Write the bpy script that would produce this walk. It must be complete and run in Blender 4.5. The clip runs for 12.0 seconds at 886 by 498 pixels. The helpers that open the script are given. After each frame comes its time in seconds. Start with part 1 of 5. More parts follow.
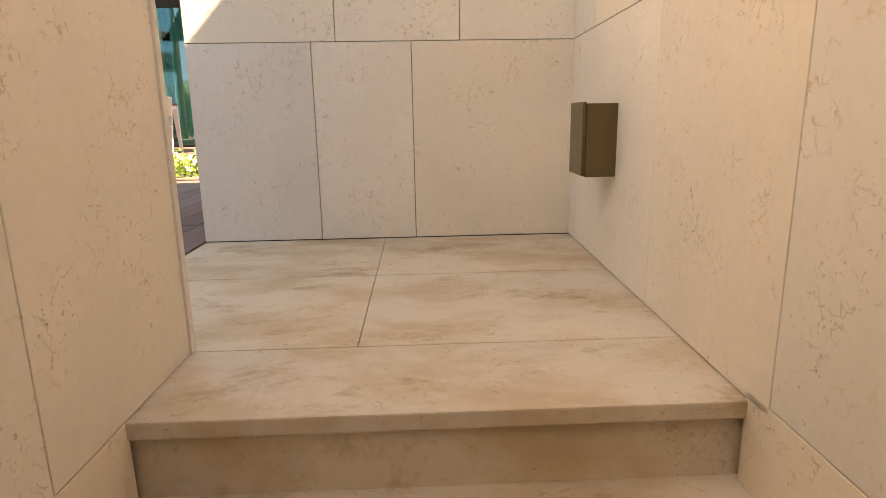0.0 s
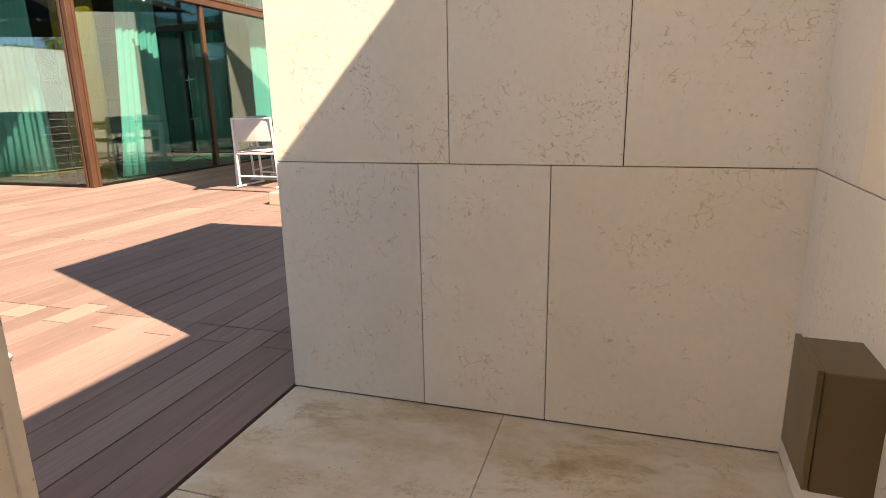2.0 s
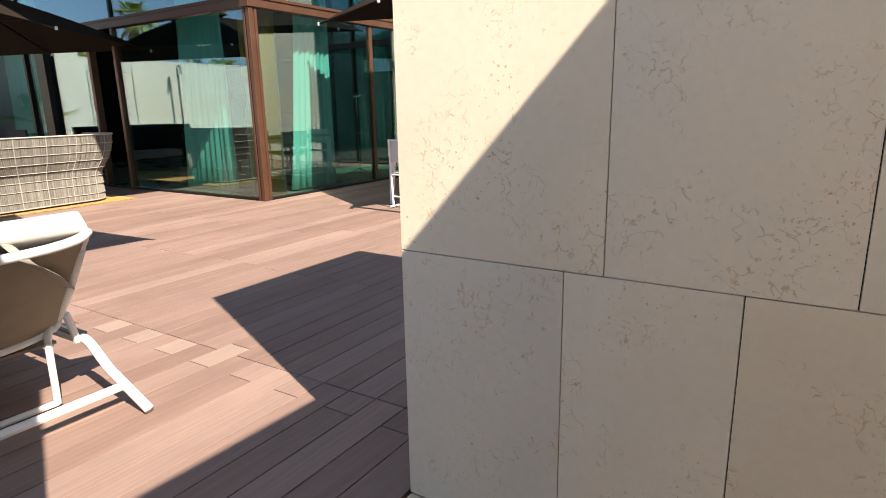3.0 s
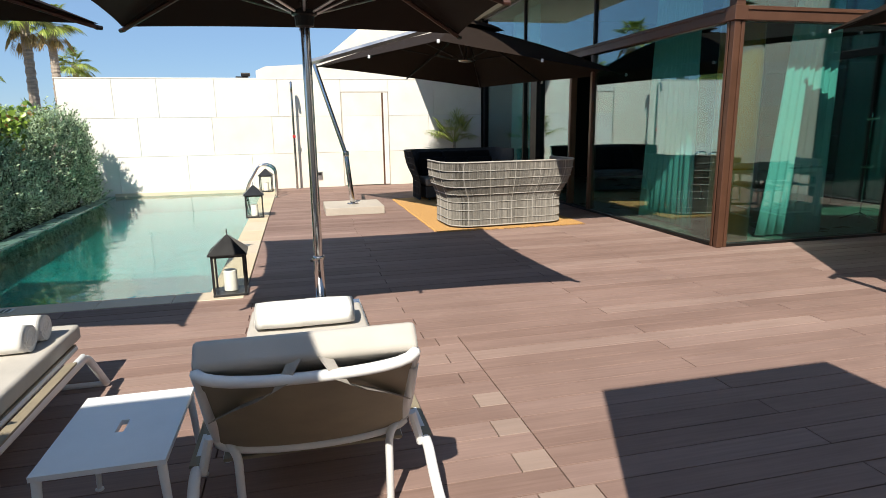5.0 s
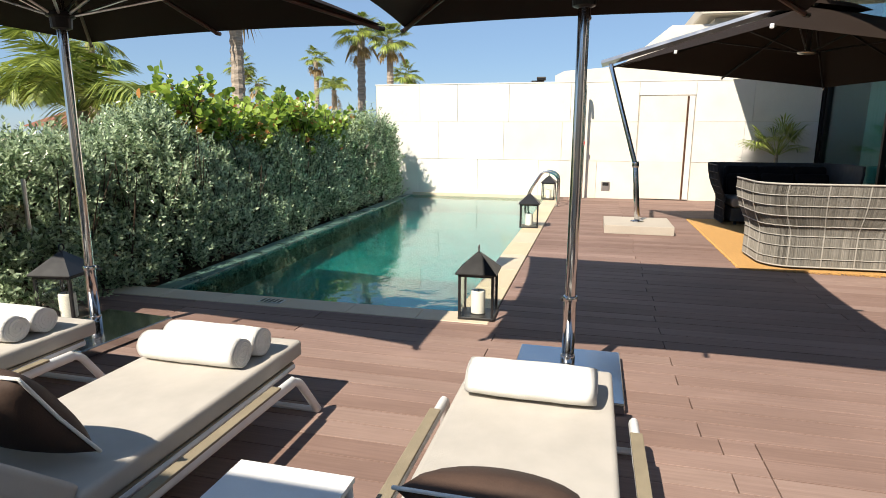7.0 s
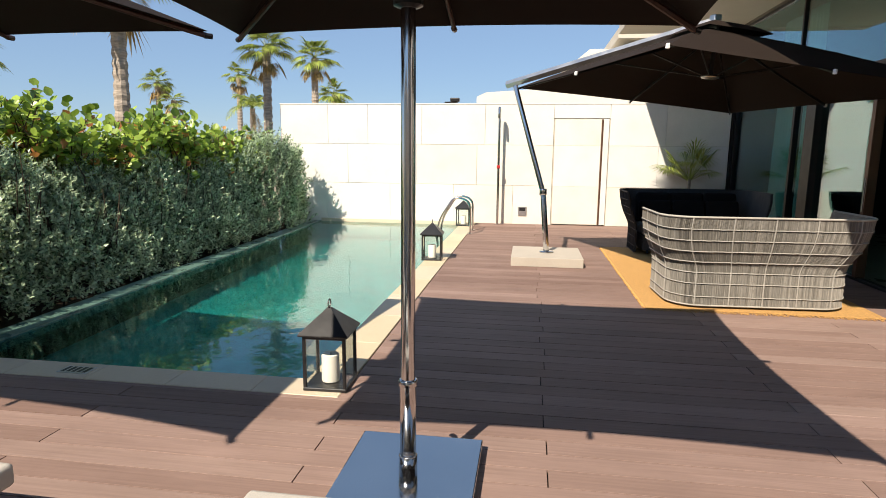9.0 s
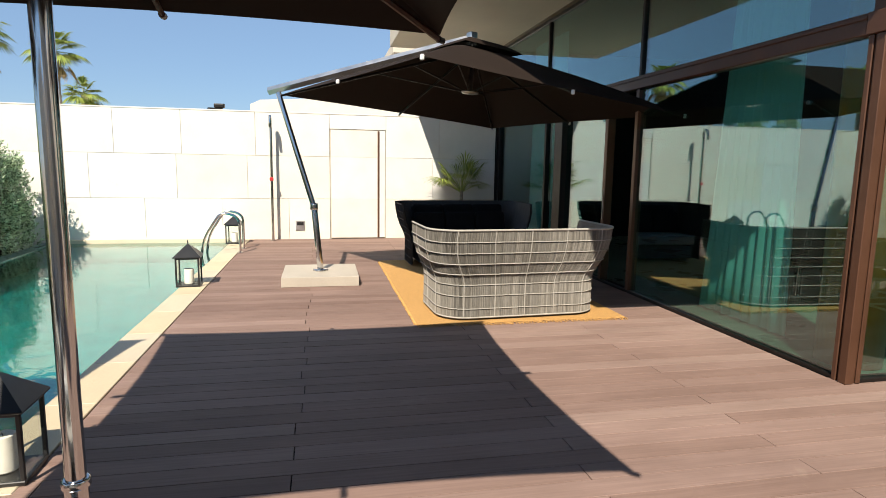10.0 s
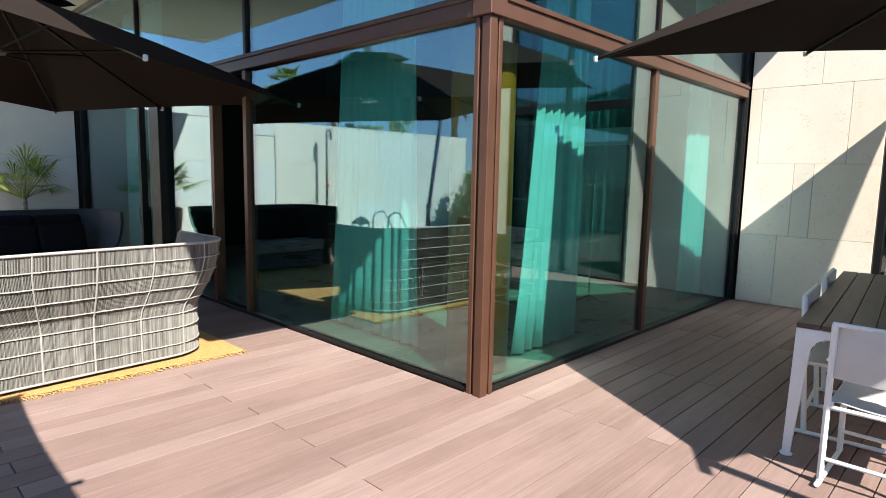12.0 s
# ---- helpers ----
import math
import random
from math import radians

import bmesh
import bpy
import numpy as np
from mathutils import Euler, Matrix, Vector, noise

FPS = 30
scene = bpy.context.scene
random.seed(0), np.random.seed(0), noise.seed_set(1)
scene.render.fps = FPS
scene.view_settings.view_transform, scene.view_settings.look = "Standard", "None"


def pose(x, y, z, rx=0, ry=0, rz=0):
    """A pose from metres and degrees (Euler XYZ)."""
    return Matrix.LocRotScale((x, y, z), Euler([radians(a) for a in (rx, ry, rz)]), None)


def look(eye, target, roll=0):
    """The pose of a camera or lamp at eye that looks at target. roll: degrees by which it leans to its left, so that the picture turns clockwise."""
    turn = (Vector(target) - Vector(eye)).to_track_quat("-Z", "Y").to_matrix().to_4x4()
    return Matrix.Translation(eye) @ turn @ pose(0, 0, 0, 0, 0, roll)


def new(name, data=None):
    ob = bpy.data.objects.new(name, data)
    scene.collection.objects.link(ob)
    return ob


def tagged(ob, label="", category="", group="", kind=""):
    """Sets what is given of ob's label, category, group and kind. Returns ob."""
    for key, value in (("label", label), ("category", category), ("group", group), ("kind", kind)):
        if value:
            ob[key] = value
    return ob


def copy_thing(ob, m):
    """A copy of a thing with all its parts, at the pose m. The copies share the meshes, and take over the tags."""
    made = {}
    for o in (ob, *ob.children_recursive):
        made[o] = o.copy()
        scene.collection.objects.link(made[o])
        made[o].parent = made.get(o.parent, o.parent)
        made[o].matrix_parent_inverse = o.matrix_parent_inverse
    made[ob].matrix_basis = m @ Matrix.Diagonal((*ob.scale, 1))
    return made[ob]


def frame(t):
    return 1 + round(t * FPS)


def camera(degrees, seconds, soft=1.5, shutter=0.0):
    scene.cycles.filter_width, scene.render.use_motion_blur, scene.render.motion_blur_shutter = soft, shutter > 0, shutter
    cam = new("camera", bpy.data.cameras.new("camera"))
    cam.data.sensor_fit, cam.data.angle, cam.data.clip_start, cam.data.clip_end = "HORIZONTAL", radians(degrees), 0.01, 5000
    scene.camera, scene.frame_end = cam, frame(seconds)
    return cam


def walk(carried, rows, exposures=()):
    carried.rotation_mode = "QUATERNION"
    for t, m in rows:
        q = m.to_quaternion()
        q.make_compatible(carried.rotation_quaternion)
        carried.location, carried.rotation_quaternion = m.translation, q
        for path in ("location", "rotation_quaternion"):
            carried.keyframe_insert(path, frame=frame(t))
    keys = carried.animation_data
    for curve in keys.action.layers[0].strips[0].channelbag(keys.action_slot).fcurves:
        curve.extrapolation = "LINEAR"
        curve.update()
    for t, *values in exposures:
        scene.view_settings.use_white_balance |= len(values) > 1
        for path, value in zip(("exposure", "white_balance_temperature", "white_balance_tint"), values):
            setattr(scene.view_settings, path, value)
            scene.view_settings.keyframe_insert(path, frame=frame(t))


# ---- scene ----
cam = camera(74.0, 12.0, soft=0.9)
# seconds, eye, a point looked at, roll
PATH = [
    (0, (0.027, 0.065, 0.505), (0.101, 2.013, 0.061), -1.0),
    (0.5, (0.113, 0.248, 0.582), (0.072, 2.196, 0.133), -1.0),
    (1, (0.158, 0.433, 0.724), (-0.015, 2.369, 0.253), -1.03),
    (1.5, (0.17, 0.649, 0.863), (-0.185, 2.557, 0.381), -1.03),
    (2, (0.212, 0.851, 0.973), (-0.372, 2.701, 0.486), -1.07),
    (2.5, (0.175, 1.023, 1.076), (-0.628, 2.791, 0.597), -1.12),
    (4.5, (-0.274, 1.788, 1.419), (-2.04, 2.623, 0.992), -1.05),
    (5, (-0.483, 1.959, 1.426), (-2.385, 2.418, 1.013), -0.85),
    (5.5, (-0.7, 2.093, 1.447), (-2.656, 2.169, 1.037), -0.55),
    (6, (-0.957, 2.133, 1.439), (-2.897, 1.899, 1.017), -0.2),
    (6.5, (-1.164, 2.132, 1.423), (-3.067, 1.685, 0.998), 0.2),
    (8.5, (-2.07, 2.403, 1.5), (-3.975, 1.905, 1.147), 0.4),
    (9, (-2.287, 2.558, 1.507), (-4.239, 2.274, 1.182), 0.6),
    (9.5, (-2.518, 2.712, 1.517), (-4.494, 2.757, 1.212), 0.8),
    (10, (-2.739, 2.84, 1.531), (-4.678, 3.244, 1.25), 0.95),
    (10.5, (-2.972, 3.055, 1.517), (-4.82, 3.769, 1.244), 1.05),
    (11, (-3.207, 3.24, 1.495), (-4.919, 4.242, 1.237), 1.12),
    (11.5, (-3.5, 3.421, 1.493), (-5.046, 4.665, 1.244), 1.18),
    (12, (-3.718, 3.646, 1.472), (-5.096, 5.073, 1.225), 1.15),
]
EXPOSURES = [(0, 2.18, 9200, 18), (0.5, 2.02, 9100, 17), (1, 1.84, 8900, 19), (2, 1.66, 8500, 17), (2.7, 1.5, 7700, 14), (4.4, 0.66, 6750, 9), (6.5, 0.74, 7000, 10), (9, 0.7, 7300, 12), (10, 0.71, 7150, 10), (10.5, 0.8, 6900, 8), (11.2, 1.1, 6500, 7), (12, 1.42, 6250, 8)]
walk(cam, [(t, look(eye, aim, roll)) for t, eye, aim, roll in PATH], EXPOSURES)

# ---- daylight ----
SUN = Vector((0.905, -0.383, 1.0)).normalized()
world = bpy.data.worlds.new("sky")
scene.world = world
world.use_nodes = True
wt = world.node_tree
sky = wt.nodes.new("ShaderNodeTexSky")
sky.sky_type, sky.sun_disc = "NISHITA", False
sky.sun_elevation = math.asin(SUN.z)
sky.sun_rotation = math.atan2(SUN.x, SUN.y)
sky.dust_density, sky.air_density, sky.ozone_density = 0.0, 1.0, 4.5
wt.nodes["Background"].inputs["Strength"].default_value = 0.077
tone = wt.nodes.new("ShaderNodeMix")
tone.data_type, tone.blend_type = "RGBA", "MULTIPLY"
tone.inputs[0].default_value, tone.inputs[7].default_value = 1.0, (0.66, 0.77, 0.9, 1)
wt.links.new(sky.outputs[0], tone.inputs[6])
haze = wt.nodes.new("ShaderNodeMix")
haze.data_type = "RGBA"
haze.inputs[0].default_value, haze.inputs[7].default_value = 0.48, (2.9, 4.6, 7.3, 1)
wt.links.new(tone.outputs[2], haze.inputs[6])
wt.links.new(haze.outputs[2], wt.nodes["Background"].inputs["Color"])
sun = new("sun", bpy.data.lights.new("sun", "SUN"))
sun.data.energy, sun.data.angle, sun.data.color = 4.9, radians(0.5), (1.0, 0.95, 0.87)
sun.matrix_world = look(SUN * 40, (0, 0, 0))


# ---- materials ----
def nodes_of(name):
    m = bpy.data.materials.new(name)
    m.use_nodes = True
    t = m.node_tree
    return m, t, t.nodes["Principled BSDF"]


def add(t, kind, **sets):
    n = t.nodes.new(kind)
    for k, v in sets.items():
        n.inputs[k.replace("_", " ")].default_value = v
    return n


def ramp(t, source, stops):
    r = t.nodes.new("ShaderNodeValToRGB")
    e = r.color_ramp.elements
    while len(e) < len(stops):
        e.new(0.5)
    for el, (p, c) in zip(e, stops):
        el.position = p
        el.color = (*c, 1) if len(c) == 3 else c
    t.links.new(source, r.inputs[0])
    return r.outputs[0]


def mix(t, kind, fac, a, b):
    n = t.nodes.new("ShaderNodeMix")
    n.data_type, n.blend_type = "RGBA", kind
    for sock, v in ((n.inputs[0], fac), (n.inputs[6], a), (n.inputs[7], b)):
        if hasattr(v, "is_linked"):
            t.links.new(v, sock)
        else:
            sock.default_value = v if not isinstance(v, tuple) else (*v, 1)
    return n.outputs[2]


def coords(t, world_space, scale=(1, 1, 1)):
    if world_space:
        out = t.nodes.new("ShaderNodeNewGeometry").outputs["Position"]
    else:
        out = t.nodes.new("ShaderNodeTexCoord").outputs["Object"]
    mp = t.nodes.new("ShaderNodeMapping")
    mp.inputs["Scale"].default_value = scale
    t.links.new(out, mp.inputs[0])
    return mp.outputs[0]


def noise_of(t, vec, scale, detail=5.0, rough=0.55, distort=0.0):
    n = t.nodes.new("ShaderNodeTexNoise")
    n.inputs["Scale"].default_value, n.inputs["Detail"].default_value = scale, detail
    n.inputs["Roughness"].default_value, n.inputs["Distortion"].default_value = rough, distort
    t.links.new(vec, n.inputs["Vector"])
    return n.outputs["Fac"]


def bump_of(t, b, height, strength, distance=0.01):
    n = t.nodes.new("ShaderNodeBump")
    n.inputs["Strength"].default_value, n.inputs["Distance"].default_value = strength, distance
    t.links.new(height, n.inputs["Height"])
    t.links.new(n.outputs[0], b.inputs["Normal"])


def simple(name, col, rough=0.5, metal=0.0, var=0.12, scale=6.0, bump=0.15, fine=60.0, world_space=False, stretch=(1, 1, 1), spec=0.5):
    """A surface with broad stains, fine grain and a little relief."""
    m, t, b = nodes_of(name)
    v = coords(t, world_space, stretch)
    broad, grain = noise_of(t, v, scale), noise_of(t, v, fine, 3)
    lo, hi = tuple(c * (1 - var) for c in col), tuple(min(1, c * (1 + var)) for c in col)
    c = ramp(t, broad, [(0.3, lo), (0.7, hi)])
    c = mix(t, "MULTIPLY", 0.5, c, ramp(t, grain, [(0.3, (1 - var,) * 3), (0.7, (1, 1, 1))]))
    t.links.new(c, b.inputs["Base Color"])
    t.links.new(ramp(t, broad, [(0.2, (max(0, rough - 0.08),) * 3), (0.8, (min(1, rough + 0.08),) * 3)]), b.inputs["Roughness"])
    b.inputs["Metallic"].default_value = metal
    b.inputs["Specular IOR Level"].default_value = spec
    if bump:
        bump_of(t, b, grain, bump, 0.004)
    return m


def limestone(name, col, vein=1.0, stain=0.0, rough=0.55):
    """Honed shell limestone: soft clouds, short brown veins in patches, small pits, rust flecks."""
    m, t, b = nodes_of(name)
    v = coords(t, True)
    info = t.nodes.new("ShaderNodeObjectInfo")
    shift = t.nodes.new("ShaderNodeVectorMath")
    shift.operation = "MULTIPLY_ADD"
    t.links.new(info.outputs["Random"], shift.inputs[0])
    shift.inputs[1].default_value = (7.3, 3.1, 5.7)
    t.links.new(v, shift.inputs[2])
    v = shift.outputs[0]
    cloud, grain = noise_of(t, v, 1.6, 6), noise_of(t, v, 45, 4)
    c = ramp(t, cloud, [(0.25, tuple(k * 0.9 for k in col)), (0.75, tuple(min(1, k * 1.07) for k in col))])
    c = mix(t, "MULTIPLY", 0.6, c, ramp(t, grain, [(0.3, (0.93, 0.92, 0.9)), (0.65, (1, 1, 1))]))
    tint = ramp(t, info.outputs["Random"], [(0, (0.91, 0.925, 0.965)), (0.45, (1, 1, 1)), (1, (1, 0.95, 0.87))])
    c = mix(t, "MULTIPLY", 1.0, c, tint)
    warp = t.nodes.new("ShaderNodeTexNoise")
    warp.inputs["Scale"].default_value, warp.inputs["Detail"].default_value = 14, 4
    t.links.new(v, warp.inputs["Vector"])
    bend = t.nodes.new("ShaderNodeVectorMath")
    bend.operation = "MULTIPLY_ADD"
    t.links.new(warp.outputs["Color"], bend.inputs[0])
    bend.inputs[1].default_value = (0.11, 0.11, 0.11)
    t.links.new(v, bend.inputs[2])
    cell = t.nodes.new("ShaderNodeTexVoronoi")
    cell.feature = "DISTANCE_TO_EDGE"
    cell.inputs["Scale"].default_value = 25
    t.links.new(bend.outputs[0], cell.inputs["Vector"])
    line = ramp(t, cell.outputs["Distance"], [(0.0, (1, 1, 1)), (0.052, (0, 0, 0))])
    patch = ramp(t, noise_of(t, v, 5.5, 5, 0.65), [(0.51, (0, 0, 0)), (0.6, (1, 1, 1))])
    broken = ramp(t, noise_of(t, v, 46, 3), [(0.45, (0, 0, 0)), (0.54, (1, 1, 1))])
    mask = mix(t, "MULTIPLY", 1.0, mix(t, "MULTIPLY", 1.0, line, patch), broken)
    pits = mix(t, "MULTIPLY", 1.0, ramp(t, noise_of(t, v, 95, 2), [(0.66, (0, 0, 0)), (0.7, (1, 1, 1))]),
               ramp(t, noise_of(t, v, 3.2, 4), [(0.5, (0, 0, 0)), (0.62, (1, 1, 1))]))
    marks = mix(t, "ADD", 1.0, mask, pits)
    brown = ramp(t, noise_of(t, v, 6, 2), [(0.4, tuple(k * f for k, f in zip(col, (0.5, 0.44, 0.36)))), (0.6, tuple(k * f for k, f in zip(col, (0.68, 0.44, 0.17))))])
    fac = mix(t, "MULTIPLY", 1.0, marks, (0.72 * vein,) * 3)
    c = mix(t, "MIX", fac, c, brown)
    if stain:
        wet = ramp(t, noise_of(t, coords(t, True, (1, 1.6, 1)), 1.7, 8, 0.68, 0.15), [(0.45, (1, 1, 1)), (0.57, (1 - 0.16 * stain, 1 - 0.24 * stain, 1 - 0.36 * stain)), (0.7, (1 - 0.3 * stain, 1 - 0.4 * stain, 1 - 0.52 * stain))])
        c = mix(t, "MULTIPLY", 1.0, c, wet)
        soil = ramp(t, noise_of(t, coords(t, True, (1, 1.5, 1)), 2.3, 9, 0.74, 0.3), [(0.55, (1, 1, 1)), (0.6, (0.81, 0.755, 0.66)), (0.69, (0.58, 0.51, 0.41))])
        c = mix(t, "MULTIPLY", stain, c, soil)
    t.links.new(c, b.inputs["Base Color"])
    b.inputs["Roughness"].default_value = rough
    inv = ramp(t, marks, [(0, (1, 1, 1)), (1, (0, 0, 0))])
    bump_of(t, b, mix(t, "ADD", 0.12, inv, grain), 0.1, 0.002)
    return m


def decking(name="decking", pale=0.0):
    """Reddish composite boards: lengthwise grain, tone from board to board, scuffs."""
    m, t, b = nodes_of(name)
    v = coords(t, True)
    info = t.nodes.new("ShaderNodeObjectInfo")
    isl = t.nodes.new("ShaderNodeNewGeometry")
    rnd = mix(t, "ADD", 1.0, info.outputs["Random"], isl.outputs["Random Per Island"])
    grain = noise_of(t, coords(t, True, (60, 1.5, 8)), 1.0, 4, 0.6)
    broad = noise_of(t, coords(t, True, (2.2, 0.8, 1)), 1.0, 7, 0.65)
    c = ramp(t, mix(t, "MULTIPLY", 1.0, rnd, (0.5, 0.5, 0.5)), [(0.05, (0.19, 0.122, 0.101)), (0.35, (0.24, 0.161, 0.134)), (0.65, (0.272, 0.187, 0.159)), (0.95, (0.33, 0.244, 0.206))])
    c = mix(t, "MULTIPLY", 0.8, c, ramp(t, grain, [(0.3, (0.8, 0.78, 0.76)), (0.7, (1.06, 1.06, 1.06))]))
    c = mix(t, "MULTIPLY", 0.8, c, ramp(t, broad, [(0.3, (0.78, 0.76, 0.76)), (0.7, (1.13, 1.12, 1.12))]))
    spot = ramp(t, noise_of(t, coords(t, True, (1, 1, 1)), 1.3, 6, 0.7), [(0.66, (0, 0, 0)), (0.74, (0.35, 0.35, 0.35))])
    c = mix(t, "MIX", spot, c, (0.34, 0.265, 0.21))
    c = mix(t, "MIX", pale, c, (0.4, 0.33, 0.27))
    t.links.new(c, b.inputs["Base Color"])
    b.inputs["Roughness"].default_value = 0.72
    b.inputs["Specular IOR Level"].default_value = 0.2
    bump_of(t, b, grain, 0.3, 0.003)
    return m


def pane(name, tint, least):
    """Coated tinted glazing: sees through, and mirrors by at least the given share."""
    m, t, b = nodes_of(name)
    t.nodes.remove(b)
    clear = t.nodes.new("ShaderNodeBsdfTransparent")
    clear.inputs[0].default_value = (*tint, 1)
    gloss = t.nodes.new("ShaderNodeBsdfGlossy")
    gloss.inputs["Roughness"].default_value = 0.0
    gloss.inputs["Color"].default_value = (0.86, 0.95, 1, 1)
    fr = t.nodes.new("ShaderNodeLayerWeight")
    pw = t.nodes.new("ShaderNodeMath")
    pw.operation = "POWER"
    pw.inputs[1].default_value = 4.0
    t.links.new(fr.outputs["Facing"], pw.inputs[0])
    ad = t.nodes.new("ShaderNodeMath")
    ad.operation, ad.use_clamp = "MULTIPLY_ADD", True
    ad.inputs[1].default_value, ad.inputs[2].default_value = 1 - least, least
    t.links.new(pw.outputs[0], ad.inputs[0])
    mx = t.nodes.new("ShaderNodeMixShader")
    for a, k in ((ad.outputs[0], 0), (clear.outputs[0], 1), (gloss.outputs[0], 2)):
        t.links.new(a, mx.inputs[k])
    t.links.new(mx.outputs[0], t.nodes["Material Output"].inputs["Surface"])
    return m


def water():
    m, t, b = nodes_of("pool_water")
    t.nodes.remove(b)
    v = coords(t, True)
    n1 = noise_of(t, v, 3.0, 3, 0.5, 0.4)
    bp = t.nodes.new("ShaderNodeBump")
    bp.inputs["Strength"].default_value, bp.inputs["Distance"].default_value = 0.22, 0.03
    t.links.new(n1, bp.inputs["Height"])
    clear = t.nodes.new("ShaderNodeBsdfTransparent")
    clear.inputs[0].default_value = (0.37, 0.78, 0.79, 1)
    gloss = add(t, "ShaderNodeBsdfGlossy", Roughness=0.01)
    lw = t.nodes.new("ShaderNodeLayerWeight")
    pw = t.nodes.new("ShaderNodeMath")
    pw.operation = "POWER"
    pw.inputs[1].default_value = 4.1
    t.links.new(lw.outputs["Facing"], pw.inputs[0])
    fr = t.nodes.new("ShaderNodeMath")
    fr.operation, fr.use_clamp = "MULTIPLY_ADD", True
    fr.inputs[1].default_value, fr.inputs[2].default_value = 0.97, 0.02
    t.links.new(pw.outputs[0], fr.inputs[0])
    t.links.new(bp.outputs[0], gloss.inputs["Normal"])
    t.links.new(bp.outputs[0], lw.inputs["Normal"])
    mx = t.nodes.new("ShaderNodeMixShader")
    for a, k in ((fr.outputs[0], 0), (clear.outputs[0], 1), (gloss.outputs[0], 2)):
        t.links.new(a, mx.inputs[k])
    t.links.new(mx.outputs[0], t.nodes["Material Output"].inputs["Surface"])
    return m


def cord(name, col):
    """Wound outdoor cord: each strand a little lighter or darker, worn along its length."""
    m, t, b = nodes_of(name)
    geo = t.nodes.new("ShaderNodeNewGeometry")
    c = ramp(t, geo.outputs["Random Per Island"], [(0, tuple(k * 0.72 for k in col)), (0.4, tuple(k * 0.9 for k in col)), (1, tuple(k * 1.2 for k in col))])
    wear = noise_of(t, coords(t, False, (3, 3, 1.2)), 6.0, 5, 0.65)
    c = mix(t, "MULTIPLY", 0.7, c, ramp(t, wear, [(0.3, (0.72, 0.7, 0.68)), (0.7, (1.1, 1.1, 1.1))]))
    t.links.new(c, b.inputs["Base Color"])
    b.inputs["Roughness"].default_value = 0.85
    return m


def leafy(name, dark, light, gloss=0.45, through_light=0.25):
    m, t, b = nodes_of(name)
    geo = t.nodes.new("ShaderNodeNewGeometry")
    c = ramp(t, geo.outputs["Random Per Island"], [(0, dark), (0.6, light), (1, tuple(k * 1.25 for k in light))])
    t.links.new(c, b.inputs["Base Color"])
    b.inputs["Roughness"].default_value = gloss
    tr = t.nodes.new("ShaderNodeBsdfTranslucent")
    t.links.new(c, tr.inputs[0])
    mx = t.nodes.new("ShaderNodeMixShader")
    mx.inputs[0].default_value = through_light
    t.links.new(b.outputs[0], mx.inputs[1])
    t.links.new(tr.outputs[0], mx.inputs[2])
    t.links.new(mx.outputs[0], t.nodes["Material Output"].inputs["Surface"])
    return m


STONE = limestone("limestone", (0.82, 0.73, 0.61))
STONE_PALE = limestone("pale_limestone", (0.71, 0.685, 0.635), vein=0.2)
STONE_FLOOR = limestone("stone_paving", (0.68, 0.56, 0.42), vein=0.9, stain=1.0, rough=0.5)
STONE_SLAB = limestone("base_stone", (0.45, 0.396, 0.324), vein=0.2)
STONE_COPING = limestone("coping_stone", (0.5704, 0.4784, 0.3496), vein=0.4, rough=0.6)
JOINT_PALE = simple("pale_joint", (0.45, 0.41, 0.35), 0.9)
JOINT = simple("dark_joint", (0.07, 0.055, 0.045), 0.9)
DECK = decking()
DECK_PALE = decking("bleached_decking", 0.3)
SUBDECK = simple("deck_underlay", (0.012, 0.01, 0.009), 0.95, spec=0.05)
BRONZE = simple("bronze_aluminium", (0.1105, 0.051, 0.0298), 0.42, 0.35, 0.15, 4, 0.05)
DARKMETAL = simple("dark_anodised_metal", (0.015, 0.013, 0.012), 0.4, 0.5)
GLASS = pane("green_glazing", (0.57, 0.86, 0.82), 0.165)
CLEAR = pane("clear_glass", (0.96, 0.98, 0.97), 0.015)
WATER = water()
POOLTILE = simple("pool_mosaic", (0.035, 0.6, 0.51), 0.4, 0, 0.25, 3.0, 0.1, 30, True)
POOLDARK = simple("green_pool_edge_stone", (0.11, 0.2, 0.165), 0.3, 0, 0.3, 5, 0.1, 40, True)
WHITE = simple("white_powder_coat", (0.7176, 0.7176, 0.7084), 0.35, 0, 0.05, 5, 0.04, 120)
PLASTER = simple("white_plaster", (0.648, 0.612, 0.54), 0.85, 0, 0.06, 2, 0.1, 40, True)
SOFFIT = simple("cream_soffit", (0.558, 0.504, 0.414), 0.8, 0, 0.05, 1.5, 0.05, 40, True)
CUSHION = simple("oatmeal_outdoor_fabric", (0.4464, 0.4176, 0.3744), 0.9, 0, 0.07, 7, 0.3, 500)
SLING = simple("beige_sling_mesh", (0.255, 0.2125, 0.1445), 0.7, 0, 0.12, 9, 0.3, 400)
CHAIRSLING = simple("white_sling_mesh", (0.54, 0.513, 0.477), 0.75, 0, 0.06, 9, 0.3, 400)
STRAP = simple("grey_webbing", (0.336, 0.312, 0.28), 0.85, 0, 0.1, 20, 0.3, 300)
TOWEL = simple("white_terry_towel", (0.8, 0.79, 0.75), 0.95, 0, 0.05, 12, 0.8, 260)
PILLOW = simple("dark_brown_velvet", (0.055, 0.03, 0.02), 0.8, 0, 0.25, 7, 0.3, 200)
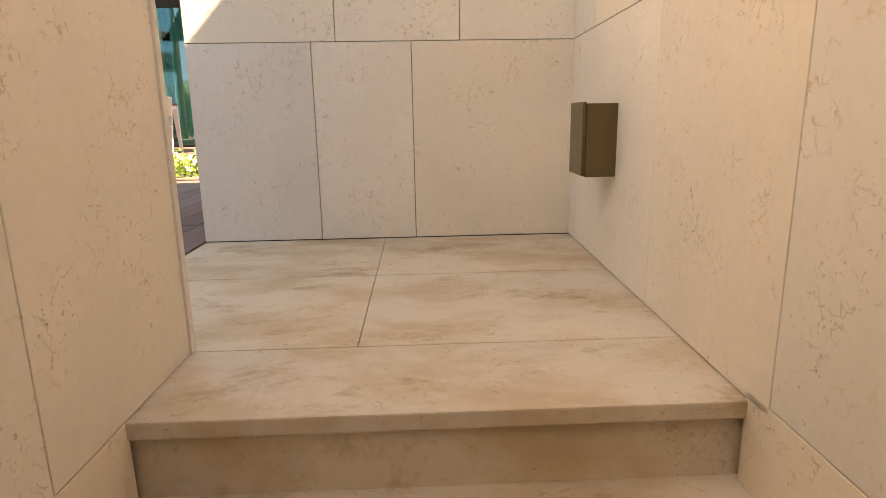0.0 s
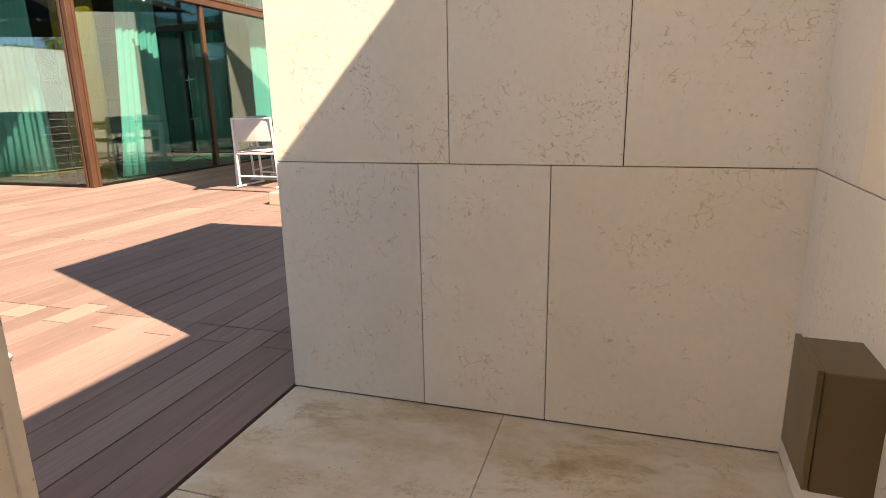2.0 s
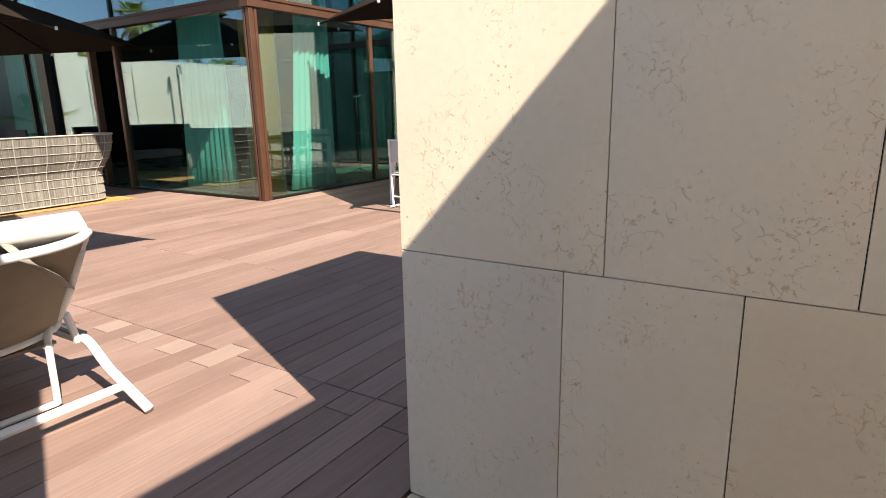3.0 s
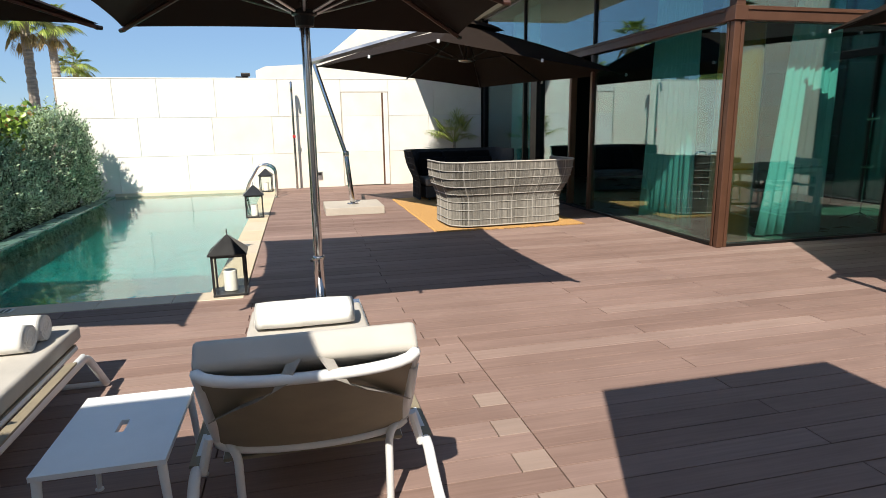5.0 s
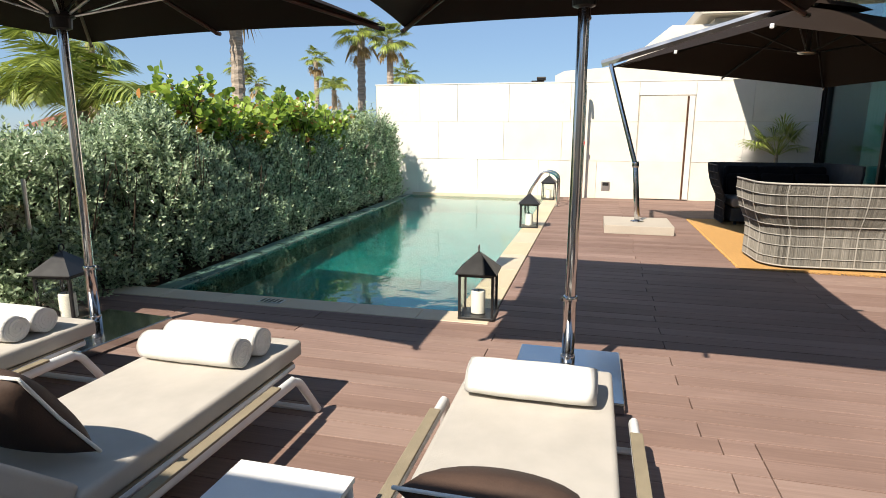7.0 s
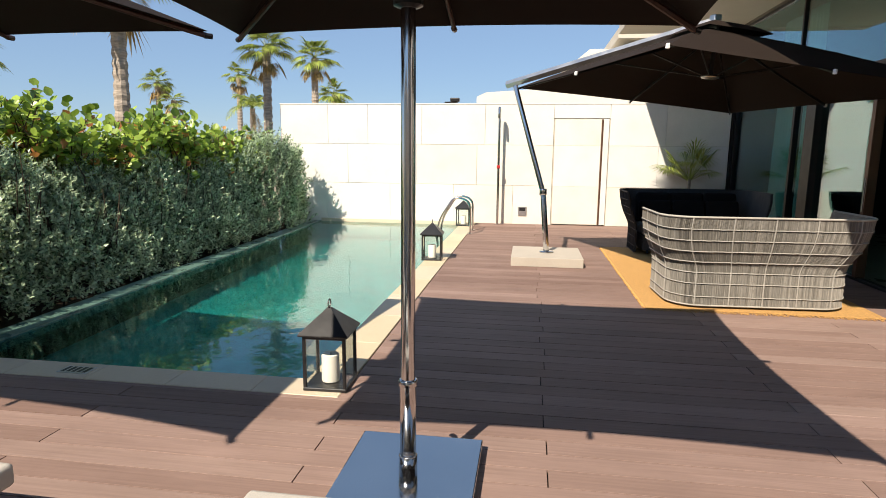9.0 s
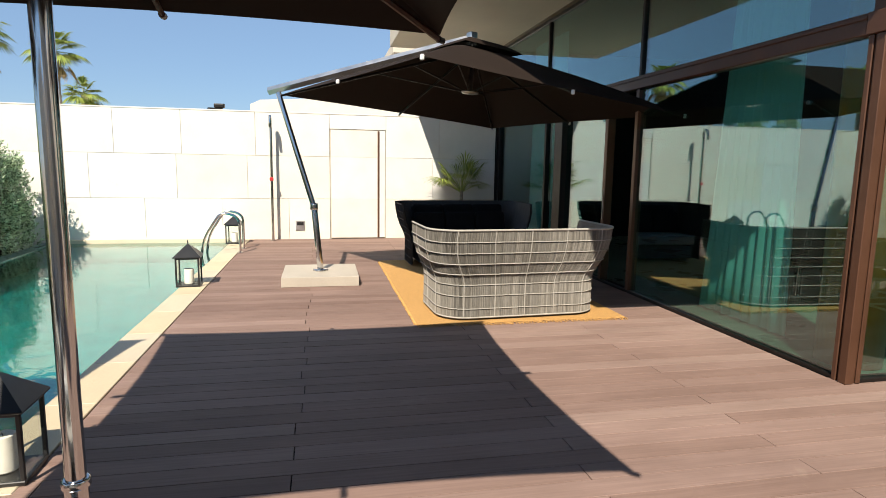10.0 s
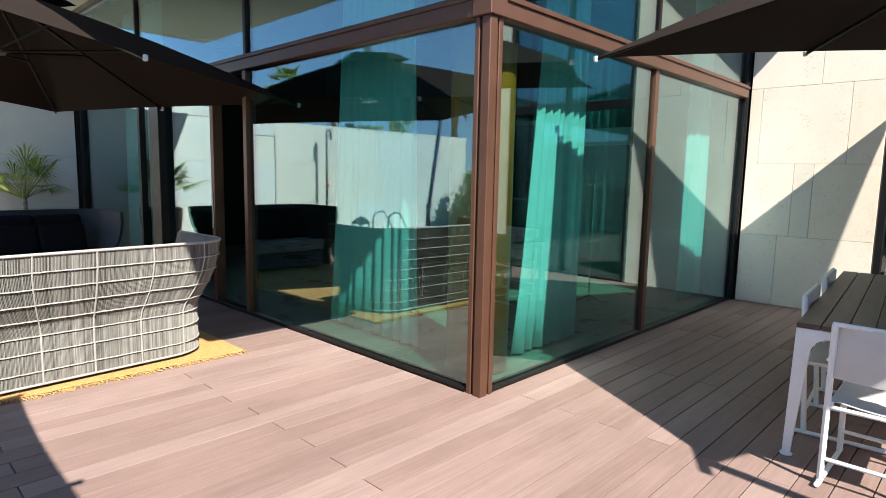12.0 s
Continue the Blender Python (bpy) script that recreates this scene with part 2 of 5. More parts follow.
CANOPY = simple("dark_brown_canvas", (0.0221, 0.0153, 0.0123), 0.85, 0, 0.1, 2.5, 0.3, 300, spec=0.1)
RIB = simple("brown_rib_timber", (0.06, 0.022, 0.013), 0.5, 0, 0.2, 9, 0.1, 50)
STEEL = simple("polished_steel", (0.62, 0.62, 0.62), 0.12, 1.0, 0.04, 3, 0.0)
SILVER = simple("brushed_aluminium", (0.6, 0.6, 0.6), 0.33, 1.0, 0.06, 6, 0.05, 90)
BLUEPLATE = simple("polished_steel_plate", (0.55, 0.56, 0.57), 0.16, 1.0, 0.05, 2, 0.02)
BLACK = simple("black_painted_metal", (0.013, 0.013, 0.014), 0.4, 0, 0.2, 9, 0.08)
WAX = simple("ivory_candle_wax", (0.78, 0.74, 0.66), 0.5, 0, 0.04, 5, 0.1, 40)
WICKER = cord("grey_weathered_cord", (0.2635, 0.2465, 0.2167))
BINDING = simple("pale_binding_cord", (0.3696, 0.3476, 0.308), 0.85, 0, 0.15, 14, 0.3, 160)
WICKERDARK = cord("charcoal_cord", (0.05, 0.05, 0.052))
INNER = simple("shadowy_cord_backing", (0.23, 0.21, 0.185), 0.9, 0, 0.2, 10, 0.2, 90)
CHARCOAL = simple("charcoal_fabric", (0.011, 0.0115, 0.013), 0.92, 0, 0.15, 8, 0.3, 300, spec=0.12)
GREYFAB = simple("grey_seat_fabric", (0.2, 0.19, 0.18), 0.92, 0, 0.1, 8, 0.3, 300)
JUTE = simple("ochre_jute", (0.5, 0.275, 0.09), 0.95, 0, 0.3, 60, 1.0, 160)
TABLEWOOD = simple("dark_slatted_timber", (0.08, 0.0496, 0.0336), 0.5, 0, 0.25, 3, 0.2, 40, False, (14, 1, 1))
CURTAIN = simple("pale_curtain_voile", (0.612, 0.648, 0.63), 0.9, 0, 0.05, 6, 0.2, 300)
OCHRE = simple("ochre_lacquer", (0.8, 0.15, 0.008), 0.35, 0, 0.08, 3, 0.03)
ROOMFLOOR = simple("room_floor_tile", (0.26, 0.235, 0.17), 0.3, 0, 0.08, 2, 0.05, 30, True)
# near-black so that the colour itself carries the dimness of the rooms
ROOMWALL = simple("room_wall_shade_black", (0.02, 0.019, 0.018), 0.8, 0, 0.06, 2, 0.05, 30, True, spec=0.2)
ROOMDARK = simple("dark_joinery", (0.02, 0.016, 0.013), 0.5, 0, 0.2, 4, 0.05)
BLUEDARK = simple("dark_blue_glass", (0.02, 0.04, 0.07), 0.15)
OLIVE = simple("olive_brown_paint", (0.115, 0.075, 0.028), 0.4, 0, 0.08, 5, 0.06, 120)
EARTH = simple("sandy_soil", (0.28, 0.22, 0.15), 0.95, 0, 0.25, 1.2, 0.6, 20, True)
BARK = simple("palm_bark", (0.36, 0.3, 0.24), 0.95, 0, 0.35, 6, 1.0, 30, False, (1, 1, 5))
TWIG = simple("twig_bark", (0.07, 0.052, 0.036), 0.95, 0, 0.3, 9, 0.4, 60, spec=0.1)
SILVERLEAF = leafy("silver_green_leaf", (0.05, 0.09, 0.03), (0.47, 0.58, 0.38), 0.27, 0.4)
GRAPELEAF = leafy("sea_grape_leaf", (0.06, 0.13, 0.015), (0.33, 0.45, 0.075), 0.32, 0.4)
RUSTLEAF = leafy("rusty_dry_leaf", (0.28, 0.10, 0.03), (0.5, 0.22, 0.07), 0.5, 0.3)
PALMLEAF = leafy("palm_leaf", (0.08, 0.13, 0.022), (0.3, 0.36, 0.08), 0.4, 0.3)
DRYPALM = leafy("dry_palm_leaf", (0.2, 0.14, 0.06), (0.4, 0.29, 0.13), 0.6, 0.2)
TERRA = simple("terracotta_roof", (0.22, 0.09, 0.055), 0.85, 0, 0.2, 3, 0.3, 30)
RED = simple("red_plastic", (0.5, 0.03, 0.03), 0.4)


# ---- mesh helpers ----
def link(name, bm, material, smooth=False):
    me = bpy.data.meshes.new(name)
    bmesh.ops.recalc_face_normals(bm, faces=bm.faces)
    if smooth:
        for f in bm.faces:
            f.smooth = True
    bm.to_mesh(me)
    bm.free()
    me.materials.append(material)
    return new(name, me)


def part(name, bm, material, parent, label="", smooth=False):
    ob = link(name, bm, material, smooth)
    if smooth:
        ob.modifiers.new("even_normals", "WEIGHTED_NORMAL")
    ob.parent = parent
    return tagged(ob, label)


def struct(name, bm, material, label, category, smooth=False):
    return tagged(link(name, bm, material, smooth), label, category, "", "structure")


def thing(name, m, label, category, group=""):
    ob = new(name)
    ob.empty_display_size = 0.1
    ob.matrix_world = m
    return tagged(ob, label, category, group)


def box(lo, hi, bevel=0.0, seg=1, bm=None):
    bm = bm or bmesh.new()
    vs = [bm.verts.new((x, y, z)) for x in (lo[0], hi[0]) for y in (lo[1], hi[1]) for z in (lo[2], hi[2])]
    fs = [bm.faces.new([vs[i] for i in q]) for q in ((0, 1, 3, 2), (4, 6, 7, 5), (0, 4, 5, 1), (2, 3, 7, 6), (0, 2, 6, 4), (1, 5, 7, 3))]
    if bevel:
        es = list({e for f in fs for e in f.edges})
        bmesh.ops.bevel(bm, geom=es, offset=bevel, segments=seg, profile=0.6, affect="EDGES")
    return bm


def tube(pts, r, sides=10, bm=None, closed=False, flat=1.0, r_end=None):
    """A rod swept along points; flat squeezes it upright."""
    bm = bm or bmesh.new()
    pts = [Vector(p) for p in pts]
    rings, n = [], len(pts)
    for i, p in enumerate(pts):
        a = pts[i - 1] if (i or closed) else p
        c = pts[(i + 1) % n] if (i < n - 1 or closed) else p
        d = (c - a).normalized()
        up = Vector((0, 0, 1)) if abs(d.z) < 0.95 else Vector((1, 0, 0))
        s = d.cross(up).normalized()
        u = s.cross(d)
        rr = r if r_end is None else r + (r_end - r) * i / max(1, n - 1)
        rings.append([bm.verts.new(p + rr * (math.cos(k) * s + flat * math.sin(k) * u)) for k in [2 * math.pi * j / sides for j in range(sides)]])
    for i in range(n if closed else n - 1):
        a, c = rings[i], rings[(i + 1) % n]
        for j in range(sides):
            bm.faces.new((a[j], a[(j + 1) % sides], c[(j + 1) % sides], c[j]))
    if not closed:
        bm.faces.new(rings[0][::-1])
        bm.faces.new(rings[-1])
    return bm


def rounded(pts, r, n=5):
    """A polyline with its inner corners rounded."""
    pts = [Vector(p) for p in pts]
    out = [pts[0]]
    for a, p, c in zip(pts, pts[1:], pts[2:]):
        d1, d2 = (a - p), (c - p)
        k = min(r, d1.length * 0.45, d2.length * 0.45)
        s, e = p + d1.normalized() * k, p + d2.normalized() * k
        out += [(1 - u) ** 2 * s + 2 * u * (1 - u) * p + u * u * e for u in [i / n for i in range(n + 1)]]
    return out + [pts[-1]]


def lathe(profile, sides=20, bm=None, at=(0, 0, 0)):
    bm = bm or bmesh.new()
    at = Vector(at)
    rings = [[bm.verts.new(at + Vector((r * math.cos(a), r * math.sin(a), z))) for a in [2 * math.pi * j / sides for j in range(sides)]] for r, z in profile]
    for a, c in zip(rings, rings[1:]):
        for j in range(sides):
            bm.faces.new((a[j], a[(j + 1) % sides], c[(j + 1) % sides], c[j]))
    bm.faces.new(rings[0][::-1])
    bm.faces.new(rings[-1])
    return bm


def sheet(rows, thick, bm=None):
    """A solid sheet through a grid of points."""
    bm = bm or bmesh.new()
    g = [[Vector(p) for p in r] for r in rows]
    ny, nx = len(g), len(g[0])
    nrm = [[None] * nx for _ in range(ny)]
    for i in range(ny):
        for j in range(nx):
            a = g[min(i + 1, ny - 1)][j] - g[max(i - 1, 0)][j]
            c = g[i][min(j + 1, nx - 1)] - g[i][max(j - 1, 0)]
            nrm[i][j] = a.cross(c).normalized()
    f = [[bm.verts.new(g[i][j] + nrm[i][j] * thick / 2) for j in range(nx)] for i in range(ny)]
    k = [[bm.verts.new(g[i][j] - nrm[i][j] * thick / 2) for j in range(nx)] for i in range(ny)]
    for i in range(ny - 1):
        for j in range(nx - 1):
            bm.faces.new((f[i][j], f[i][j + 1], f[i + 1][j + 1], f[i + 1][j]))
            bm.faces.new((k[i][j], k[i + 1][j], k[i + 1][j + 1], k[i][j + 1]))
    rim = [(i, 0) for i in range(ny)] + [(ny - 1, j) for j in range(1, nx)] + [(i, nx - 1) for i in range(ny - 2, -1, -1)] + [(0, j) for j in range(nx - 2, 0, -1)]
    for (a, b_), (c, d) in zip(rim, rim[1:] + rim[:1]):
        bm.faces.new((f[a][b_], f[c][d], k[c][d], k[a][b_]))
    return bm


# ---- the large structure ----
WALL_H = 2.67
GX, GY, FARX, BACKY = -6.2, 6.6, -15.0, 11.46

ground = struct("ground", box((-400, -400, -1.6), (400, 400, -1.4)), EARTH, "sandy soil reaching out to the horizon", "ground")
struct("subfloor", box((-15.0, 1.2, -0.30), (3.2, 11.46, -0.032)), SUBDECK, "dark underlay beneath the deck boards", "floor")
struct("subfloor_front", box((-5.62, -3.4, -0.30), (-0.885, 1.2, -0.032)), SUBDECK, "dark underlay beneath the deck boards", "floor")


def walled(name, lo, hi, label, joint=JOINT):
    return struct(name, box(lo, hi, 0.004), joint, label, "wall")


# walls round the stair: cores a little behind their stone faces
wall_back = walled("wall_back", (-0.905, 2.665, -0.2), (3.0, 4.18, WALL_H - 0.02), "limestone-clad block beside the terrace steps")
wall_right = walled("wall_right", (0.70, -2.6, -1.4), (1.3, 2.66, 2.56), "limestone-clad wall along the steps")
wall_left = walled("wall_left", (-0.905, -3.4, -1.4), (-0.527, 1.36, WALL_H - 0.02), "limestone-clad wall between steps and terrace")
w_behind = struct("wall_behind", box((-0.93, -2.8, -1.4), (1.3, -2.6, WALL_H)), PLASTER, "plain rendered wall closing the steps", "wall")
# out-of-view wall, added and made tall to block sky mirrored in window_2
struct("wall_garden_side", box((3.0, 2.6, -0.3), (3.3, 11.8, WALL_H + 1.3)), STONE_SLAB, "unseen plain wall added to keep sky out of glass reflections", "wall")
wall_far = walled("wall_far", (-15.4, -2.97, -1.4), (-15.02, 6.5, 2.51), "pale limestone garden wall behind the pool", JOINT_PALE)
wall_house = walled("wall_house", (-6.14, 11.49, -0.3), (-4.76, 12.0, 4.3), "limestone-clad house wall beside the glazing", JOINT_PALE)
wall_house_2 = walled("wall_house_side", (-2.6, 11.49, -0.3), (3.3, 12.0, 4.3), "limestone-clad house wall by the dining terrace", JOINT_PALE)

# steps up to the terrace
stair = []
for i in range(5):
    y0, z0 = 1.05 - 0.31 * i, -0.17 * i
    st = struct("step", box((-0.53, y0 + 0.025, z0 - 0.175), (0.72, y0 + 0.36, z0 - 0.045), 0.003), STONE_FLOOR, "limestone riser of the steps", "step")
    tread = box((-0.529, y0, z0 - 0.036), (0.719, y0 + (0.329 if i == 0 else 0.34), z0), 0.004, 2)
    part("tread", tread, STONE_FLOOR, st)
    stair.append(st)
landing = struct("landing", box((-0.53, -2.6, -1.4), (0.72, -0.15, -0.86)), STONE_FLOOR, "limestone landing at the foot of the steps", "floor")
bed = struct("floor_stone", box((-0.92, 1.37, -0.25), (0.70, 2.66, -0.006)), JOINT_PALE, "mortar bed of the stone landing", "floor")
for x0, x1, y0, y1 in ((-0.92, -0.132, 1.381, 2.0155), (-0.13, 0.69, 1.381, 2.0155), (-0.92, -0.132, 2.0205, 2.645), (-0.13, 0.69, 2.0205, 2.645)):
    part("slab", box((x0, y0, -0.05), (x1, y1, 0.0), 0.001), STONE_FLOOR, bed)


def facing(core, axis, at, out, spans, material, thick=0.022, gap=0.0014):
    """Stone panels (u0, u1, z0, z1) on the plane axis = at, standing out to the given side."""
    for u0, u1, z0, z1 in spans:
        a, b = sorted((at, at - out * thick))
        u0, u1, z0, z1 = u0 + gap, u1 - gap, z0 + gap, z1 - gap
        lo, hi = ((a, u0, z0), (b, u1, z1)) if axis == "x" else ((u0, a, z0), (u1, b, z1))
        part("panel", box(lo, hi, 0.0012), material, core)


def courses(u0, u1, zs, seed, wmin, wmax):
    rng = random.Random(seed)
    out = []
    for z0, z1 in zip(zs, zs[1:]):
        u = u0
        while u < u1 - 1e-6:
            w = rng.uniform(wmin, wmax)
            e = u + w
            if u1 - e < wmin * 0.7:
                e = u1
            out.append((u, e, z0, z1))
            u = e
    return out


ZS = [0.0, 0.835, 1.70, WALL_H]
facing(wall_back, "y", 2.645, -1, [(-0.925, -0.411, 0.002, 0.835), (-0.411, 0.005, 0.002, 0.835), (0.005, 0.70, 0.002, 0.835),
       (-0.925, -0.308, 0.835, 1.70), (-0.308, 0.208, 0.835, 1.70), (0.208, 0.70, 0.835, 1.70), (-0.925, -0.1, 1.70, 2.67), (-0.1, 0.70, 1.70, 2.67)], STONE)
facing(wall_back, "x", -0.925, -1, [(2.647, 3.3, 0.002, 0.835), (3.3, 4.2, 0.002, 0.835), (2.647, 3.55, 0.835, 1.70), (3.55, 4.2, 0.835, 1.70), (2.647, 4.2, 1.70, 2.67)], STONE)
facing(wall_back, "y", 4.2, 1, courses(-0.925, 3.0, ZS, 5, 0.6, 1.1), STONE)
facing(wall_right, "x", 0.68, -1, [(2.52, 2.645, 0.002, 0.835), (1.62, 2.52, 0.002, 0.835), (0.98, 1.62, 0.002, 0.835), (0.1, 0.98, 0.02, 0.835), (-0.8, 0.1, 0.02, 0.835),
       (2.30, 2.645, 0.835, 1.70), (1.35, 2.30, 0.835, 1.70), (0.5, 1.35, 0.835, 1.70), (-0.8, 0.5, 0.835, 1.70), (0.9, 2.645, 1.70, 2.58), (-0.8, 0.9, 1.70, 2.58),
       (0.3, 1.06, -0.9, 0.02), (-0.8, 0.3, -1.3, 0.02)], STONE)
turn = Matrix.Translation((0.69, 2.645, 0)) @ Matrix.Rotation(radians(-2.2), 4, "Z") @ Matrix.Translation((-0.68, -2.645, 0))
wall_right.matrix_world = turn
facing(wall_left, "x", -0.515, 1, [(0.84, 1.38, 0.0, 0.835), (-0.3, 0.84, 0.0, 0.835), (0.25, 1.38, 0.835, 1.70), (-0.7, 0.25, 0.835, 1.70), (-0.7, 1.38, 1.70, 2.67),
       (0.5, 1.06, -0.9, 0.0), (-0.3, 0.5, -1.3, 0.0)], STONE)
facing(wall_left, "y", 1.382, 1, [(-0.925, -0.507, 0.002, 0.835), (-0.925, -0.507, 0.835, 1.70), (-0.925, -0.507, 1.70, 2.67)], STONE)
facing(wall_left, "x", -0.925, -1, courses(-3.4, 1.38, ZS, 8, 0.7, 1.1), STONE)
for nm, lo, hi in (("coping_back", (-0.925, 2.645, WALL_H - 0.02), (3.0, 4.2, WALL_H)), ("coping_right", (0.68, -2.6, 2.56), (1.3, 2.643, 2.582)), ("coping_left", (-0.925, -3.4, WALL_H - 0.02), (-0.505, 1.382, WALL_H))):
    cap = struct(nm, box(lo, hi, 0.002), STONE, "limestone capping of the wall", "coping")
    if nm == "coping_right":
        cap.matrix_world = turn
    stair.append(cap)

# the stair well at its true size
STAIR = Matrix.Translation((0.06, 0.06, 0)) @ Matrix.Scale(0.9505, 4) @ Matrix.Translation((-0.06, -0.06, 0))
for ob in stair + [wall_back, wall_right, wall_left, w_behind, landing, bed]:
    ob.matrix_world = STAIR @ ob.matrix_world

# far garden wall, with a flush door
spans = []
for u0, u1, z0, z1 in courses(-2.97, 3.02, [-0.35, 0.82, 1.67, 2.53], 21, 0.9, 1.7) + courses(4.16, 6.5, [0.0, 0.82, 1.67, 2.53], 3, 0.8, 1.3):
    spans.append((u0, u1, z0, z1))
facing(wall_far, "x", -14.998, 1, spans + [(3.02, 4.16, 2.225, 2.53)], STONE_PALE, gap=0.003)
facing(wall_far, "y", -2.975, -1, [(-15.4, -15.0, -0.3, 2.53)], RIB)
struct("coping_far", box((-15.42, -2.985, 2.51), (-14.99, 6.5, 2.535), 0.003), STONE_PALE, "pale limestone capping of the garden wall", "coping")
door = struct("door_1", box((-15.03, 3.04, 0.012), (-15.0, 4.145, 2.215), 0.004), JOINT_PALE, "pale flush stone-faced garden door, shut", "door")
facing(door, "x", -14.997, 1, [(3.045, 3.985, 0.02, 0.82), (3.045, 3.985, 0.82, 1.67), (3.045, 3.985, 1.67, 2.205)], STONE_PALE)
part("leaf_edge", box((-15.0, 4.03, 0.02), (-14.992, 4.14, 2.205), 0.003), STONE_PALE, door)
part("pull_slot", box((-15.0, 3.99, 0.02), (-14.985, 4.025, 2.205), 0.003), BRONZE, door, "dark bronze door edge")

# house wall with its shell stone
ZH = [0.0, 0.84, 1.70, 2.58, 3.45, 4.3]
facing(wall_house, "y", 11.465, -1, [(-6.13, -5.72, 0.0, 0.84), (-5.72, -4.77, 0.0, 0.84), (-6.13, -5.6, 0.84, 1.69), (-5.6, -5.4, 0.84, 1.69), (-5.4, -4.77, 0.84, 1.69), (-6.13, -6.0, 1.69, 2.58), (-6.0, -5.1, 1.69, 2.58), (-5.1, -4.77, 1.69, 2.58),
       (-6.13, -5.4, 2.58, 3.45), (-5.4, -4.77, 2.58, 3.45), (-6.13, -4.77, 3.45, 4.3)], STONE, gap=0.002)
facing(wall_house_2, "y", 11.465, -1, courses(-2.6, 3.0, ZH, 12, 0.55, 1.25), STONE, gap=0.002)
w3 = struct("window_3", box((-4.76, 11.47, -0.01), (-2.6, 11.56, 0.03), 0.004), DARKMETAL, "tall dark-framed green glazing in the house wall", "window")
for x0, x1 in ((-4.76, -4.69), (-3.71, -3.65), (-2.67, -2.6)):
    part("mullion", box((x0, 11.47, 0.03), (x1, 11.57, 4.2), 0.004), DARKMETAL, w3)
part("transom", box((-4.69, 11.475, 2.47), (-2.67, 11.57, 2.6), 0.004), DARKMETAL, w3)
for x0, x1 in ((-4.69, -3.71), (-3.65, -2.67)):
    for z0, z1 in ((0.03, 2.47), (2.6, 4.2)):
        part("pane", box((x0, 11.51, z0), (x1, 11.526, z1)), GLASS, w3)
struct("floor_room_2", box((-6.1, 11.56, -0.3), (-2.0, 14.2, -0.006)), ROOMFLOOR, "dim room floor behind the house glazing", "floor")
# second room's walls: the indoor shade is in their near-black colour
struct("wall_room_2", box((-6.1, 14.2, -0.3), (-2.0, 14.4, 4.3)), ROOMWALL, "back wall of the second room, indoor shade in its colour", "wall")
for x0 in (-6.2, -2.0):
    struct("wall_room_2_side", box((x0, 12.0, -0.3), (x0 + 0.1, 14.4, 4.3)), ROOMWALL, "side wall of the second room, indoor shade in its colour", "wall")
struct("ceiling_2", box((-6.2, 11.49, 4.3), (-1.9, 14.4, 4.5)), SOFFIT, "cream ceiling of the second room", "ceiling")

# pool
POOL = (-15.0, -5.85, -1.58, 1.14)
struct("pool_floor", box((-15.0, -2.4, -1.4), (-5.6, 1.2, -0.45)), POOLTILE, "turquoise mosaic pool floor", "pool")
struct("pool_wall_near", box((-5.85, -2.4, -1.2), (-5.62, 1.4, -0.06)), POOLTILE, "turquoise mosaic pool side", "pool")
struct("pool_wall_terrace", box((-15.0, 1.14, -1.2), (-5.85, 1.40, -0.06)), POOLTILE, "turquoise mosaic pool side", "pool")


def slab_of(corners, z0, z1):
    """A level slab over a four-cornered outline."""
    bm = bmesh.new()
    lo, hi = [[bm.verts.new((x, y, z)) for x, y in corners] for z in (z0, z1)]
    bm.faces.new(lo[::-1])
    bm.faces.new(hi)
    for k in range(4):
        bm.faces.new((lo[k], lo[(k + 1) % 4], hi[(k + 1) % 4], hi[k]))
    return bm


struct("planting_bed", slab_of(((-15.0, -3.6), (-5.6, -3.6), (-5.6, -1.88), (-15.0, -2.31)), -1.2, -0.16), TWIG, "dark soil bed under the hedge", "ground")
struct("pool_overflow_edge", slab_of(((-15.0, -2.3), (-5.85, -1.87), (-5.85, -1.64), (-15.0, -2.06)), -0.13, -0.035), POOLDARK, "dark green overflow edge of the pool", "pool")
struct("pool_far_trim", box((-14.997, -2.06, -0.35), (-14.93, 1.14, 0.02), 0.004), STONE_COPING, "cream tile band at the waterline", "trim")
struct("water", slab_of(((-14.93, -2.055), (-5.85, -1.64), (-5.85, 1.14), (-14.93, 1.14)), -0.06, -0.05), WATER, "clear still turquoise pool water", "water")
curb = struct("pool_coping_front", box((-5.85, -2.1, -0.25), (-5.60, 1.43, -0.012)), JOINT, "limestone coping at the head of the pool", "coping")
u = -2.1
while u < 1.42:
    e = min(u + 0.59, 1.43)
    part("coping_stone", box((-5.86, u + 0.002, -0.06), (-5.60, e - 0.002, 0.004), 0.004), STONE_COPING, curb)
    u = e
grate = thing("drain_grate", pose(-5.735, -0.475, 0.004), "small slotted drain cover set in the pool coping", "drain cover")
part("frame", box((-0.06, -0.11, 0.0), (0.06, 0.11, 0.004), 0.001), SILVER, grate)
for k in range(5):
    part("slot", box((-0.045, -0.092 + k * 0.04, 0.0042), (0.045, -0.068 + k * 0.04, 0.0052)), BLACK, grate)
curb = struct("pool_coping_side", box((-15.0, 1.13, -0.25), (-5.86, 1.43, -0.012)), JOINT, "limestone coping along the pool", "coping")
u = -5.86
while u > -14.99:
    e = max(u - 0.8, -15.0)
    part("coping_stone", box((e + 0.002, 1.13, -0.06), (u - 0.002, 1.43, 0.004), 0.004), STONE_COPING, curb)
    u = e

